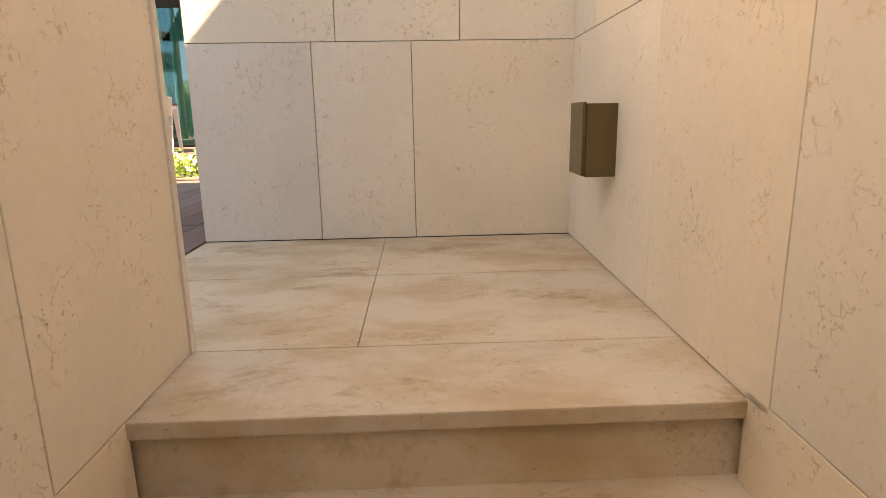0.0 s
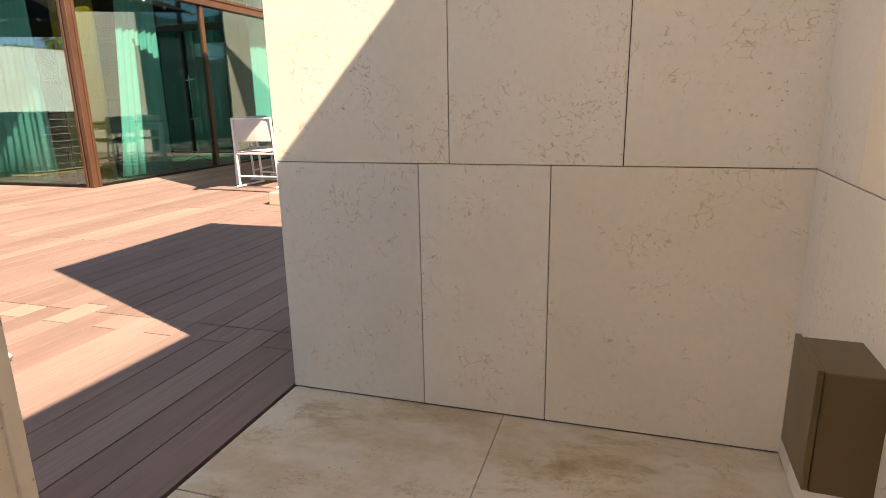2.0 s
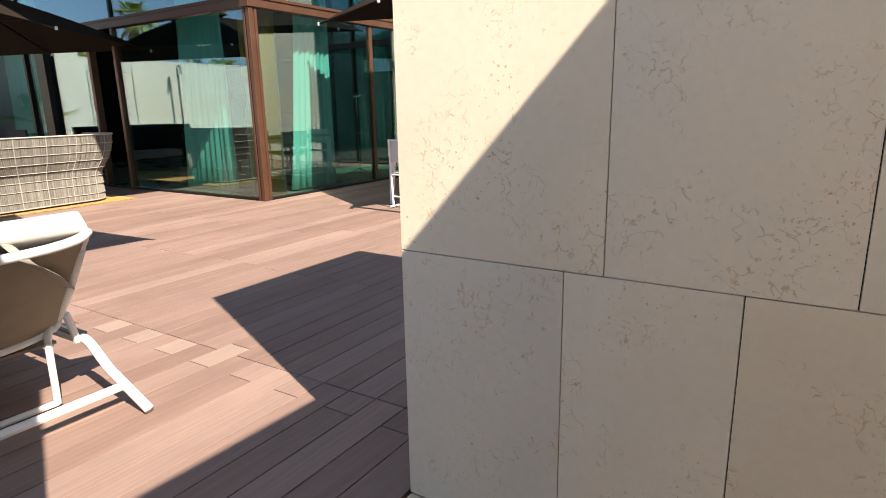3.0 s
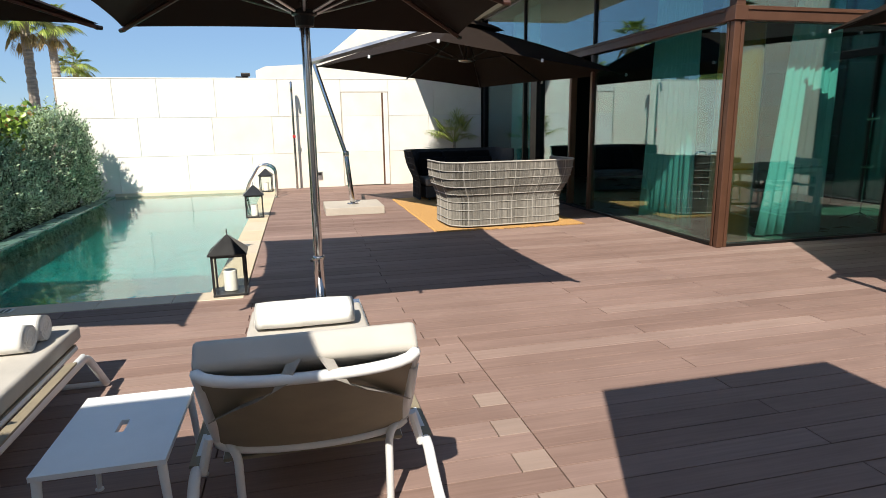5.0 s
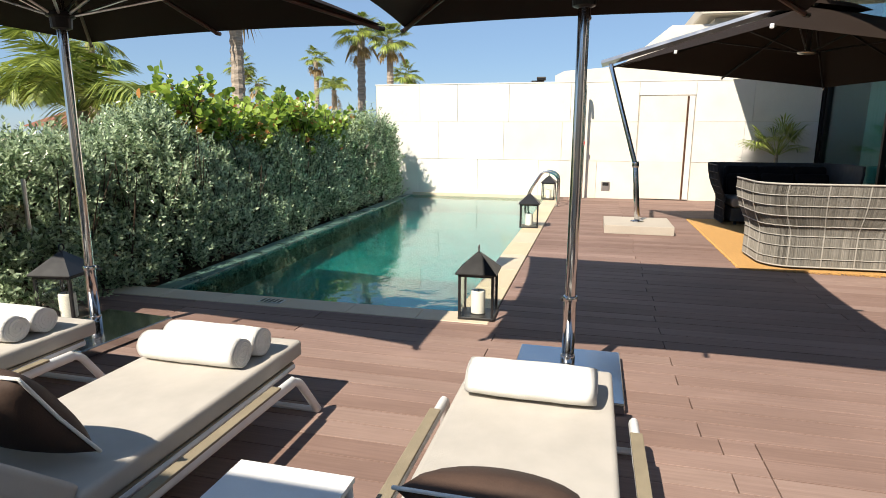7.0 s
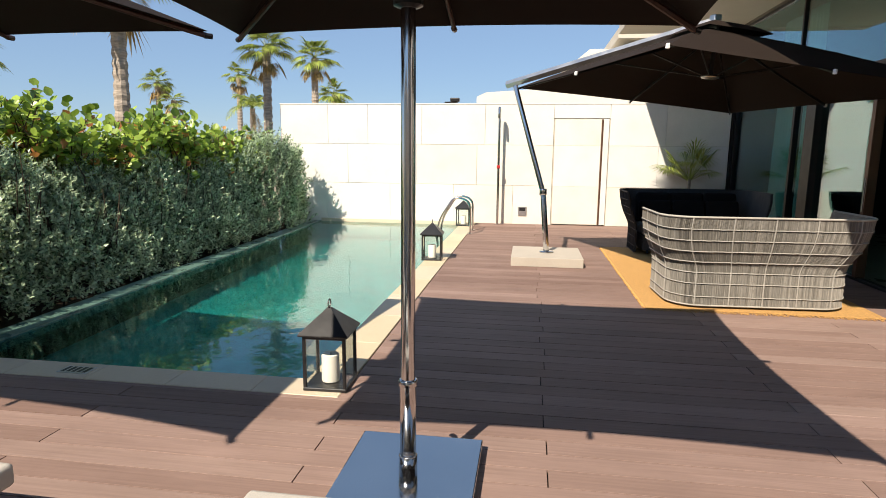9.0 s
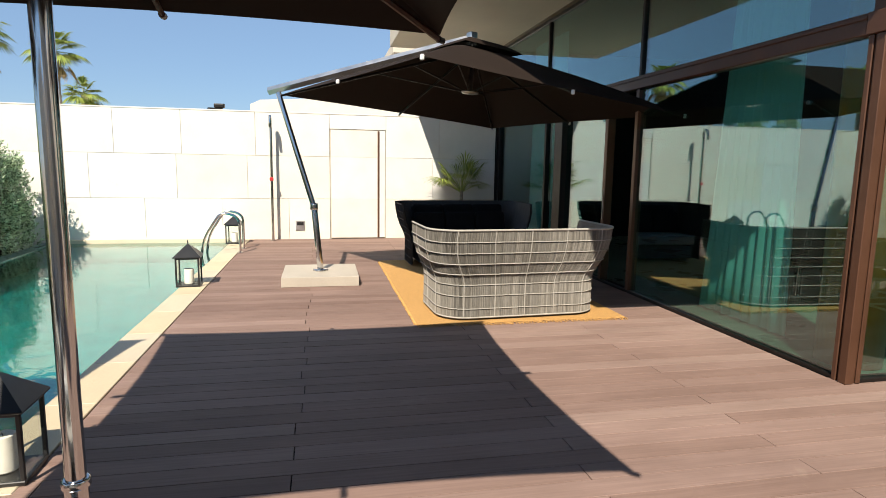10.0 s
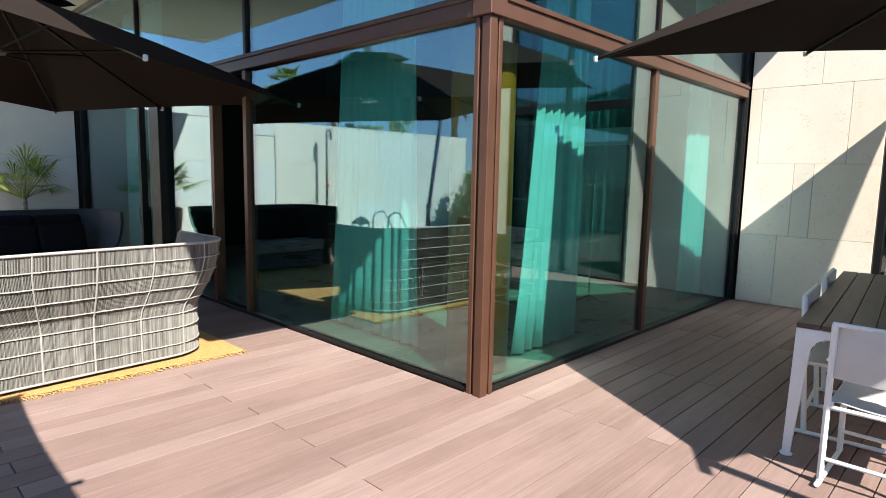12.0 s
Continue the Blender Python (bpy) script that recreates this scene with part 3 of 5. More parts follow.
# room behind the glazing
struct("floor_room", box((-15.0, 6.60, -0.3), (-6.17, 11.46, -0.006)), ROOMFLOOR, "pale room floor behind the glazing", "floor")
# walls and ceiling coloured dark to stand for the unlit interior
struct("wall_room_back", box((-15.0, 11.46, -0.3), (-6.16, 11.9, 3.94)), ROOMWALL, "back wall of the room, indoor shade in its colour", "wall")
struct("wall_room_end", box((-15.4, 6.52, -0.3), (-15.0, 11.46, 4.3)), ROOMWALL, "end wall of the room, indoor shade in its colour", "wall")
struct("ceiling", box((-15.4, 6.5, 3.95), (-6.1, 11.9, 4.3)), OLIVE, "ceiling of the room, darkened in colour for indoor shade", "ceiling")
struct("roof_overhang", box((-15.4, 4.28, 3.95), (-5.0, 6.498, 4.35), 0.01), SOFFIT, "cream roof overhang with a plain soffit", "roof")
struct("roof_overhang_side", box((-6.098, 6.5, 3.95), (-5.0, 11.46, 4.35), 0.01), SOFFIT, "cream roof overhang with a plain soffit", "roof")


def bar(lo, hi, bevel=0.004):
    return box(lo, hi, bevel)


TZ0, TZ1 = 2.47, 2.62
w1 = struct("window_1", bar((-15.0, GY - 0.03, -0.01), (GX - 0.09, GY + 0.06, 0.03)), DARKMETAL, "tall bronze-framed green glazing facing the pool", "window")
for x0, x1 in ((-15.0, -14.9), (-12.32, -12.24), (-10.12, -10.04), (-9.37, -9.30)):
    part("mullion", bar((x0, GY - 0.04, 0.03), (x1, GY + 0.07, TZ0)), BRONZE if x0 > -11.5 else DARKMETAL, w1)
part("mullion", bar((-11.75, GY - 0.09, 0.03), (-11.45, GY + 0.1, TZ0), 0.006), DARKMETAL, w1, "broad dark mullion")
part("transom", bar((-15.0, GY - 0.06, TZ0), (GX - 0.09, GY + 0.08, TZ1), 0.008), BRONZE, w1)
part("transom_lip", bar((-15.0, GY - 0.075, TZ1 - 0.045), (GX - 0.09, GY - 0.061, TZ1 - 0.02), 0.003), BRONZE, w1)
for x in (-12.3, -9.33):
    part("mullion", bar((x - 0.025, GY - 0.03, TZ1), (x + 0.025, GY + 0.05, 3.9)), DARKMETAL, w1)
part("head", bar((-15.0, GY - 0.03, 3.9), (GX - 0.09, GY + 0.06, 3.95)), DARKMETAL, w1)
for x0, x1 in ((-14.9, -12.32), (-12.24, -11.75), (-11.45, -10.12), (-9.30, GX - 0.09)):
    part("pane", bar((x0, GY, 0.03), (x1, GY + 0.016, TZ0), 0), GLASS, w1)
for x0, x1 in ((-15.0, -12.325), (-12.275, -9.355), (-9.305, GX - 0.09)):
    part("pane", bar((x0, GY, TZ1), (x1, GY + 0.016, 3.9), 0), GLASS, w1)
part("door_handle", tube([(-10.03, GY - 0.07, 0.85), (-10.03, GY - 0.07, 1.25)], 0.012, 8), STEEL, w1, "slim steel pull handle")
w2 = struct("window_2", bar((GX - 0.06, GY + 0.09, -0.01), (GX + 0.03, BACKY, 0.03)), DARKMETAL, "tall bronze-framed green glazing facing the dining terrace", "window")
part("mullion", bar((GX - 0.05, 8.94, 0.03), (GX + 0.03, 9.01, TZ0)), BRONZE, w2)
part("mullion", bar((GX - 0.05, BACKY - 0.06, 0.03), (GX + 0.03, BACKY, 3.9)), DARKMETAL, w2)
part("mullion", bar((GX - 0.04, 8.95, TZ1), (GX + 0.02, 9.0, 3.9)), BRONZE, w2)
part("transom", bar((GX - 0.08, GY + 0.09, TZ0), (GX + 0.06, BACKY - 0.06, TZ1), 0.008), BRONZE, w2)
part("transom_lip", bar((GX + 0.061, GY + 0.09, TZ1 - 0.045), (GX + 0.075, BACKY - 0.06, TZ1 - 0.02), 0.003), BRONZE, w2)
part("head", bar((GX - 0.05, GY + 0.09, 3.9), (GX + 0.03, BACKY - 0.06, 3.95)), DARKMETAL, w2)
for y0, y1 in ((GY + 0.09, 8.94), (9.01, BACKY - 0.06)):
    part("pane", bar((GX - 0.016, y0, 0.03), (GX, y1, TZ0), 0), GLASS, w2)
    part("pane", bar((GX - 0.016, y0, TZ1), (GX, y1, 3.9), 0), GLASS, w2)
post = thing("corner_post", pose(GX, GY, 0), "bronze corner post of the glazing", "post")
part("core", bar((-0.085, -0.03, -0.02), (0.03, 0.085, 3.95), 0.006), BRONZE, post)
for a, c in (((-0.02, -0.05, 0.0), (0.05, 0.02, 2.47)), ((-0.085, -0.045, 0.0), (-0.045, -0.031, 2.47)), ((0.031, 0.045, 0.0), (0.045, 0.085, 2.47)), ((-0.09, -0.07, 2.47), (0.07, 0.09, 2.62))):
    part("cover", bar(a, c, 0.005), BRONZE, post)


# ---- things in the room ----
def curtain(x0, x1, y, z1, axis, label, gather=0.1, hold=0.5):
    """Pleated cloth between x0 and x1; at the top it narrows by gather, towards the share hold of its width."""
    rows = []
    n = int(abs(x1 - x0) / 0.018)
    rng = random.Random(int(abs(x0) * 100))
    ph = [rng.uniform(0, 6.28) for _ in range(3)]
    for i in range(9):
        z = 0.02 + (z1 - 0.02) * i / 8
        r = []
        for j in range(n + 1):
            u = x0 + (x1 - x0) * j / n
            k = (u - x0)
            d = 0.024 * math.sin(k * 46 + ph[0] + 0.5 * math.sin(k * 11 + ph[1])) + 0.012 * math.sin(k * 19 + ph[2] + 0.25 * i)
            d *= 1.0 - 0.035 * i
            mid = x0 + (x1 - x0) * hold
            um = mid + (u - mid) * (1 - gather * (i / 8) ** 0.8)
            r.append((um, y + d, z) if axis == "x" else (y + d, um, z))
        rows.append(r)
    ob = tagged(link("curtain", sheet(rows, 0.006), CURTAIN, True), label, "curtain", "curtains behind the glazing")
    return ob


curtain(-8.5, -7.25, 7.02, 3.85, "x", "pale floor-length gathered curtain behind pool glazing", 0.3, 0.75)
curtain(-14.2, -12.5, 7.02, 3.85, "x", "pale floor-length drawn curtain at the room's end")
curtain(7.42, 8.42, -6.56, 3.85, "y", "pale floor-length gathered curtain behind terrace glazing", 0.4, 0.95)
curtain(10.72, 11.4, -6.56, 3.85, "y", "pale narrow floor-length curtain beside the house wall")
curtain(-4.6, -2.75, 11.85, 4.2, "x", "pale floor-length curtain drawn behind the house glazing")
tagged(link("column", lathe([(0.24, 0.0), (0.24, 3.94)], 32), OCHRE, True), "round ochre column in the room's corner", "column").location = (-6.62, 7.05, 0)
stand = thing("lamp_stand", pose(-7.24, 9.8, 0), "slim chrome lamp stand with small fittings", "lamp")
part("pole", tube([(0, 0, 0.02), (0, 0, 1.5)], 0.011, 8), STEEL, stand)
for a in (0, 2.1, 4.2):
    part("foot", tube([(0, 0, 0.1), (0.25 * math.cos(a), 0.25 * math.sin(a), 0.01)], 0.008, 6), STEEL, stand)
for z in (0.75, 1.42):
    part("fitting", tube([(-0.07, 0, z), (0.09, 0.02, z + 0.02)], 0.02, 8), STEEL, stand)
unit = thing("cabinet", pose(-9.6, 11.1, 0), "dark timber wall cabinet with open shelves", "cabinet")
for nm, lo, hi in (("side_panel", (-0.9, -0.25, 0), (-0.86, 0.4, 2.3)), ("side_panel", (0.86, -0.25, 0), (0.9, 0.4, 2.3)), ("back_panel", (-0.86, 0.36, 0), (0.86, 0.4, 2.3)), ("shelf", (-0.86, -0.24, 0.4), (0.86, 0.36, 0.44)), ("shelf", (-0.86, -0.24, 1.1), (0.86, 0.36, 1.14)), ("top", (-0.9, -0.25, 2.3), (0.9, 0.4, 2.34))):
    part(nm, box(lo, hi, 0.004), ROOMDARK, unit)
pic = thing("wall_screen", pose(-8.0, 11.46, 1.35), "dark blue wall screen under a pale panel", "screen")
part("panel", box((-0.36, -0.05, 0.0), (0.37, -0.002, 0.6), 0.004), BLUEDARK, pic)
part("pale_panel", box((-0.36, -0.05, 0.604), (0.37, -0.002, 0.85), 0.004), PLASTER, pic, "pale plain panel")
lowt = thing("low_table", pose(-9.4, 8.9, 0), "low dark table inside the room", "table")
part("tabletop", box((-0.6, -0.35, 0.36), (0.6, 0.35, 0.4), 0.01, 2), ROOMDARK, lowt)
for x in (-0.52, 0.52):
    for y in (-0.28, 0.28):
        part("leg", box((x - 0.025, y - 0.025, 0), (x + 0.025, y + 0.025, 0.36), 0.004), ROOMDARK, lowt)


# ---- wall fittings by the steps ----
bx = thing("wall_box", STAIR @ pose(0.676, 2.06, 0.325, 0, 0, -1.7), "olive-brown metal box fixed to the stone wall", "wall box")
part("body", box((-0.11, -0.095, 0.0), (0.0, 0.075, 0.235), 0.004, 2), OLIVE, bx)
part("lid", box((-0.122, -0.098, 0.004), (-0.111, 0.078, 0.24), 0.003, 2), OLIVE, bx)


# ---- umbrellas ----
def canopy_rows(h, zc, zr, sag, n=12):
    """One side of a square canopy: apex to a slightly hollow rim."""
    rows = []
    for i in range(7):
        f = i / 6
        r = []
        for j in range(n + 1):
            s = -1 + 2 * j / n
            k = h * f * (1 - sag * (1 - s * s) * f)
            z = zc + (zr - zc) * f + 0.05 * math.sin(math.pi * f) + sag * 0.25 * (1 - s * s) * f * f
            r.append((s * h * f if i else 0.02 * s, k if i else 0.02, z))
        rows.append(r)
    return rows


def parasol(m, h, zr, zc, label):
    u = thing("parasol", m, label, "parasol", "pool parasols")
    base = part("base_plate", box((-0.38, -0.31, 0.004), (0.38, 0.31, 0.065), 0.006, 2), BLUEPLATE, u, "polished square steel base plate")
    pole = part("pole", tube([(0, 0, 0.065), (0, 0, zc - 0.05)], 0.031, 16), STEEL, u, "polished steel pole", True)
    part("collar", lathe([(0.042, 0.06), (0.042, 0.16), (0.034, 0.165)], 18), STEEL, pole, "", True)
    part("sleeve", lathe([(0.036, 0.17), (0.036, 0.49), (0.043, 0.492), (0.043, 0.515), (0.034, 0.52)], 18), STEEL, pole, "", True)
    part("crank", tube(rounded([(-0.03, -0.02, 0.47), (-0.09, -0.03, 0.47), (-0.12, -0.05, 0.46)], 0.02), 0.013, 8), BLACK, pole, "black crank handle", True)
    part("cord", tube([(-0.045, -0.02, 0.46), (-0.05, -0.025, 0.3), (-0.04, -0.02, 0.18)], 0.012, 8), BLACK, pole)
    for k in range(4):
        bm = sheet(canopy_rows(h, zc, zr, 0.055), 0.004)
        bm.transform(Matrix.Rotation(k * math.pi / 2, 4, "Z"))
        part("canopy", bm, CANOPY, u, "taut dark brown canvas panel", True)
    part("finial", lathe([(0.045, zc - 0.03), (0.05, zc + 0.012), (0.03, zc + 0.04), (0.012, zc + 0.05)], 14), DARKMETAL, u, "", True)
    hz = zr - 0.13
    hub = part("hub", lathe([(0.035, hz - 0.07), (0.06, hz - 0.06), (0.065, hz), (0.085, hz + 0.01), (0.085, hz + 0.035), (0.04, hz + 0.05)], 16), DARKMETAL, u)
    for k in range(8):
        a = k * math.pi / 4 + math.pi / 4
        L = h * (1.414 if k % 2 == 0 else 0.965)
        d = Vector((math.cos(a), math.sin(a), 0))
        zt = zr - 0.03 if k % 2 == 0 else zr + 0.0
        tip = d * L * 1.0 + Vector((0, 0, zt))
        rib = part("rib", tube([Vector((0, 0, zc - 0.1)) + d * 0.06, d * L * 0.5 + Vector((0, 0, (zc + zr) / 2 - 0.045)), tip], 0.014, 6, flat=1.4), RIB, u)
        part("rib_end", tube([tip - d * 0.02, tip + d * 0.03], 0.018, 8), RIB if k % 2 else DARKMETAL, rib)
        part("strut", tube([Vector((0, 0, hz + 0.02)) + d * 0.07, d * L * 0.5 + Vector((0, 0, (zc + zr) / 2 - 0.06))], 0.009, 6), SILVER, rib)
    return u


parasol(pose(-4.705, 2.057, 0), 1.46, 2.27, 2.75, "dark brown square parasol over the loungers")
parasol(pose(-4.62, -1.2, 0, 0, 0, -5), 1.53, 2.265, 2.75, "dark brown square parasol beside the hedge")


def cantilever(cx, cy, ang, h, zr, zc, label, corner, tilt, side):
    """A square side-arm parasol; its mast stands under the corner of that number."""
    u = thing("side_arm_parasol", pose(cx, cy, 0, 0, 0, ang), label, "parasol", "side-arm parasols")
    for k in range(4):
        bm = sheet(canopy_rows(h, zc, zr, 0.03), 0.004)
        bm.transform(Matrix.Rotation(k * math.pi / 2, 4, "Z"))
        part("canopy", bm, CANOPY, u, "taut dark brown canvas panel", True)
    vent = sheet(canopy_rows(0.42, zc + 0.05, zc - 0.07, 0.02), 0.004)
    for k in (1, 2, 3):
        sheet([[Matrix.Rotation(k * math.pi / 2, 3, "Z") @ Vector(p) for p in r] for r in canopy_rows(0.42, zc + 0.05, zc - 0.07, 0.02)], 0.004, vent)
    part("vent", vent, CANOPY, u, "raised canvas vent cap", True)
    part("hub", lathe([(0.03, zc - 0.56), (0.1, zc - 0.55), (0.11, zc - 0.53), (0.03, zc - 0.51), (0.022, zc + 0.02)], 16), SILVER, u, "", True)
    for k in range(8):
        a = k * math.pi / 4 + math.pi / 4
        L = h * (1.414 if k % 2 == 0 else 0.975)
        d = Vector((math.cos(a), math.sin(a), 0))
        tip = d * L + Vector((0, 0, zr - 0.01))
        rib = part("rib", tube([Vector((0, 0, zc - 0.06)) + d * 0.05, d * L * 0.5 + Vector((0, 0, (zc + zr) / 2 - 0.03)), tip], 0.011, 6, flat=1.4), DARKMETAL, u)
        part("rib_cap", box((-0.015, -0.015, -0.022), (0.015, 0.015, 0.022), 0.005), WHITE, rib, "pale plastic rib cap").location = tip + d * 0.012
        part("strut", tube([Vector((0, 0, zc - 0.53)) + d * 0.09, d * L * 0.48 + Vector((0, 0, (zc + zr) / 2 - 0.02))], 0.009, 6), DARKMETAL, rib)
    a = corner * math.pi / 2 + math.pi / 4
    d = Vector((math.cos(a), math.sin(a), 0))
    R = h * 1.414
    top = d * (R + 0.03) + Vector((0, 0, zr + 0.07))
    foot = d * (R - 0.52) + Vector((0, 0, 0.14))
    bend = d * (R - 0.44) + Vector((0, 0, 0.98))
    mast = part("mast", tube([foot, bend], 0.042, 12, flat=0.8), STEEL, u, "polished steel mast", True)
    part("upper_mast", tube([bend - Vector((0, 0, 0.02)), top - Vector((0, 0, 0.04))], 0.036, 12), STEEL, u, "polished steel leaning mast", True)
    part("joint", lathe([(0.05, 0.93), (0.052, 0.95), (0.052, 1.0), (0.046, 1.02)], 14, at=(bend.x, bend.y, 0)), STEEL, mast, "", True)
    part("handle", tube([bend + Vector((0, 0, 0.08)) + d * 0.05, bend + Vector((0, 0, 0.22)) + d * 0.09], 0.012, 8), STEEL, mast)
    lean = Matrix.Translation((0, side * h, zr)) @ Matrix.Rotation(radians(tilt), 4, "X") @ Matrix.Translation((0, -side * h, -zr))
    end = lean @ Vector((0, 0, zc + 0.10)) + d * 0.03
    arm = part("arm", tube([top + d * 0.14 - Vector((0, 0, 0.02)), end], 0.034, 4, flat=1.5), SILVER, u, "brushed aluminium side arm")
    part("end_cap", box((-0.05, -0.05, -0.07), (0.05, 0.05, 0.07), 0.008), SILVER, arm).location = end
    part("hanger", tube([lean @ Vector((0, 0, zc + 0.1)), lean @ Vector((0, 0, zc - 0.05))], 0.014, 8), SILVER, arm)
    for o in list(u.children):
        if o.name.split(".")[0] in ("canopy", "vent", "hub", "rib"):
            o.matrix_basis = lean
    sl = d * (R - 0.52)
    bm = box((-0.48, -0.48, 0.0), (0.48, 0.48, 0.125), 0.008, 2)
    bm.transform(Matrix.Translation(sl) @ Matrix.Rotation(radians(-ang), 4, "Z"))
    part("base_slab", bm, STONE_SLAB, u, "pale stone base slab")
    part("foot_plate", lathe([(0.1, 0.126), (0.1, 0.145), (0.05, 0.15)], 16, at=(sl.x, sl.y, 0)), STEEL, u, "", True)
    return u


cantilever(-9.85, 4.62, 22, 1.75, 2.40, 3.08, "dark brown side-arm parasol above the wicker sofas", 2, -4.2, -1)
cantilever(-3.38, 8.56, 152, 2.0, 2.38, 3.05, "dark brown side-arm parasol above the dining table", 1, -5.5, 1)


# ---- sun loungers ----
def lounger(m, label):
    """Foot at x = 0, head towards +x, centre line y = 0."""
    u = thing("sun_lounger", m, label, "sun lounger", "sun loungers")
    W = 0.325
    HX = 1.42                                   # hinge of the back
    bx_, bz = 1.945, 0.825                        # top of the back
    part("mattress", box((0.0, -W, 0.262), (HX, W, 0.352), 0.024, 3), CUSHION, u, "oatmeal seat pad", True)
    ang = math.atan2(bz - 0.34, bx_ - HX)
    L = math.hypot(bz - 0.34, bx_ - HX) + 0.01
    bm = box((0.0, -W + 0.012, -0.045), (L, W - 0.012, 0.045), 0.022, 3)
    bm.transform(Matrix.Translation((HX + 0.0, 0, 0.335)) @ Matrix.Rotation(-ang, 4, "Y"))
    back = part("back_pad", bm, CUSHION, u, "raised oatmeal back pad", True)
    ca, sa = math.cos(ang), math.sin(ang)

    def on(v, y, off):                           # along the back, across, behind it
        return Vector((HX + v * ca + off * sa, y, 0.30 + v * sa - off * ca))
    for s in (-1, 1):
        part("seat_rail", tube([(0.10, s * (W - 0.01), 0.24), (HX + 0.06, s * (W - 0.01), 0.24)], 0.018, 8), WHITE, u)
        y0 = s * (W + 0.085)
        rail = part("side_rail", tube(rounded([(0.27, y0, 0.235), (1.5, y0, 0.25)], 0.03), 0.021, 10, flat=1.4), WHITE, u, "", True)
        part("side_strip", box((0.42, y0 - 0.024, 0.264), (1.56, y0 + 0.024, 0.276), 0.004, 2), SLING, rail, "worn taupe strip along the rail")
        part("front_leg", tube(rounded([(0.6, y0, 0.232), (0.28, y0, 0.238), (0.22, y0 + s * 0.005, 0.215), (0.1, y0 + s * 0.04, 0.016)], 0.035), 0.021, 10), WHITE, u, "", True)
        part("rear_leg", tube(rounded([(1.42, y0, 0.25), (1.6, y0, 0.255), (1.68, y0, 0.2), (1.73, y0 + s * 0.005, 0.15), (1.97, y0 + s * 0.02, 0.018)], 0.04), 0.02, 10), WHITE, u, "", True)
        part("bracket", tube([(1.56, y0 - s * 0.02, 0.245), on(0.17, s * (W + 0.03), 0.045)], 0.016, 8), WHITE, u)
        part("back_post", tube(rounded([on(0.1, s * (W + 0.005), 0.04), on(0.35, s * (W - 0.006), 0.045), on(L - 0.1, s * (W - 0.02), 0.022)], 0.05), 0.02, 10), WHITE, u, "", True)
        part("prop", tube(rounded([on(0.13, s * (W - 0.02), 0.05), on(0.13, s * (W - 0.06), 0.11), Vector((1.58, s * (W - 0.06), 0.016))], 0.04), 0.015, 8), WHITE, u, "", True)
    part("foot_rail", tube([(0.1, -W + 0.01, 0.24), (0.1, W - 0.01, 0.24)], 0.018, 10), WHITE, u)
    part("front_bar", tube([(0.11, -W - 0.12, 0.02), (0.11, W + 0.12, 0.02)], 0.016, 8), WHITE, u)
    part("rear_bar", tube([(1.83, -W - 0.09, 0.096), (1.83, W + 0.09, 0.096)], 0.018, 8), WHITE, u)
    part("prop_bar", tube([(1.58, -W + 0.06, 0.02), (1.58, W - 0.06, 0.02)], 0.014, 8), WHITE, u)
    steps = [k / 16 for k in range(17)]

    def bow(f):
        return math.sin(math.pi * f) ** 0.75
    rim = [on(L + 0.035 - 0.045 * bow(f) ** 0.6, -(W - 0.022) * math.cos(math.pi * f), 0.0 + 0.06 * bow(f) ** 0.6) for f in steps]
    turns = [[on(L - 0.14, k * (W - 0.02), 0.022), on(L - 0.05, k * (W - 0.019), 0.016), on(L - 0.012, k * (W - 0.022), 0.016)] for k in (-1, 1)]
    part("back_hoop", tube(turns[0] + rim[1:-1] + turns[1][::-1], 0.017, 10), WHITE, u, "bowed white top rail of the back", True)
    low = [on(0.15 - 0.06 * bow(f), -(W + 0.01) * math.cos(math.pi * f), 0.045 + 0.05 * bow(f)) for f in steps]
    part("back_crossbar", tube(low, 0.017, 10), WHITE, u, "bowed white lower rail of the back", True)
    rows = [[low[k].lerp(rim[k], a) + Vector((-0.004, 0, 0.002)) for k in range(1, 16)] for a in (0, 0.33, 0.66, 1.0)]
    part("back_sling", sheet(rows, 0.004), SLING, u, "beige mesh sling behind the pad", True)
    part("seat_sling", box((0.1, -W, 0.25), (HX + 0.1, W, 0.262)), SLING, u)
    for s in (-1, 1):
        path = [on(L - 0.02, s * 0.02, -0.05), on(L + 0.006, s * 0.03, -0.02), on(L + 0.012, s * 0.05, 0.03), on(L - 0.012, s * 0.085, 0.082), on(L - 0.06, s * 0.13, 0.086), on(L - 0.16, s * 0.21, 0.075), on(L - 0.3, s * (W - 0.03), 0.06)]
        part("strap", sheet([[q + Vector((0, dy, -s * dy * 0.5)) for q in path] for dy in (-0.023, 0.023)], 0.004), STRAP, u, "grey webbing strap holding the pad", True)
    return u


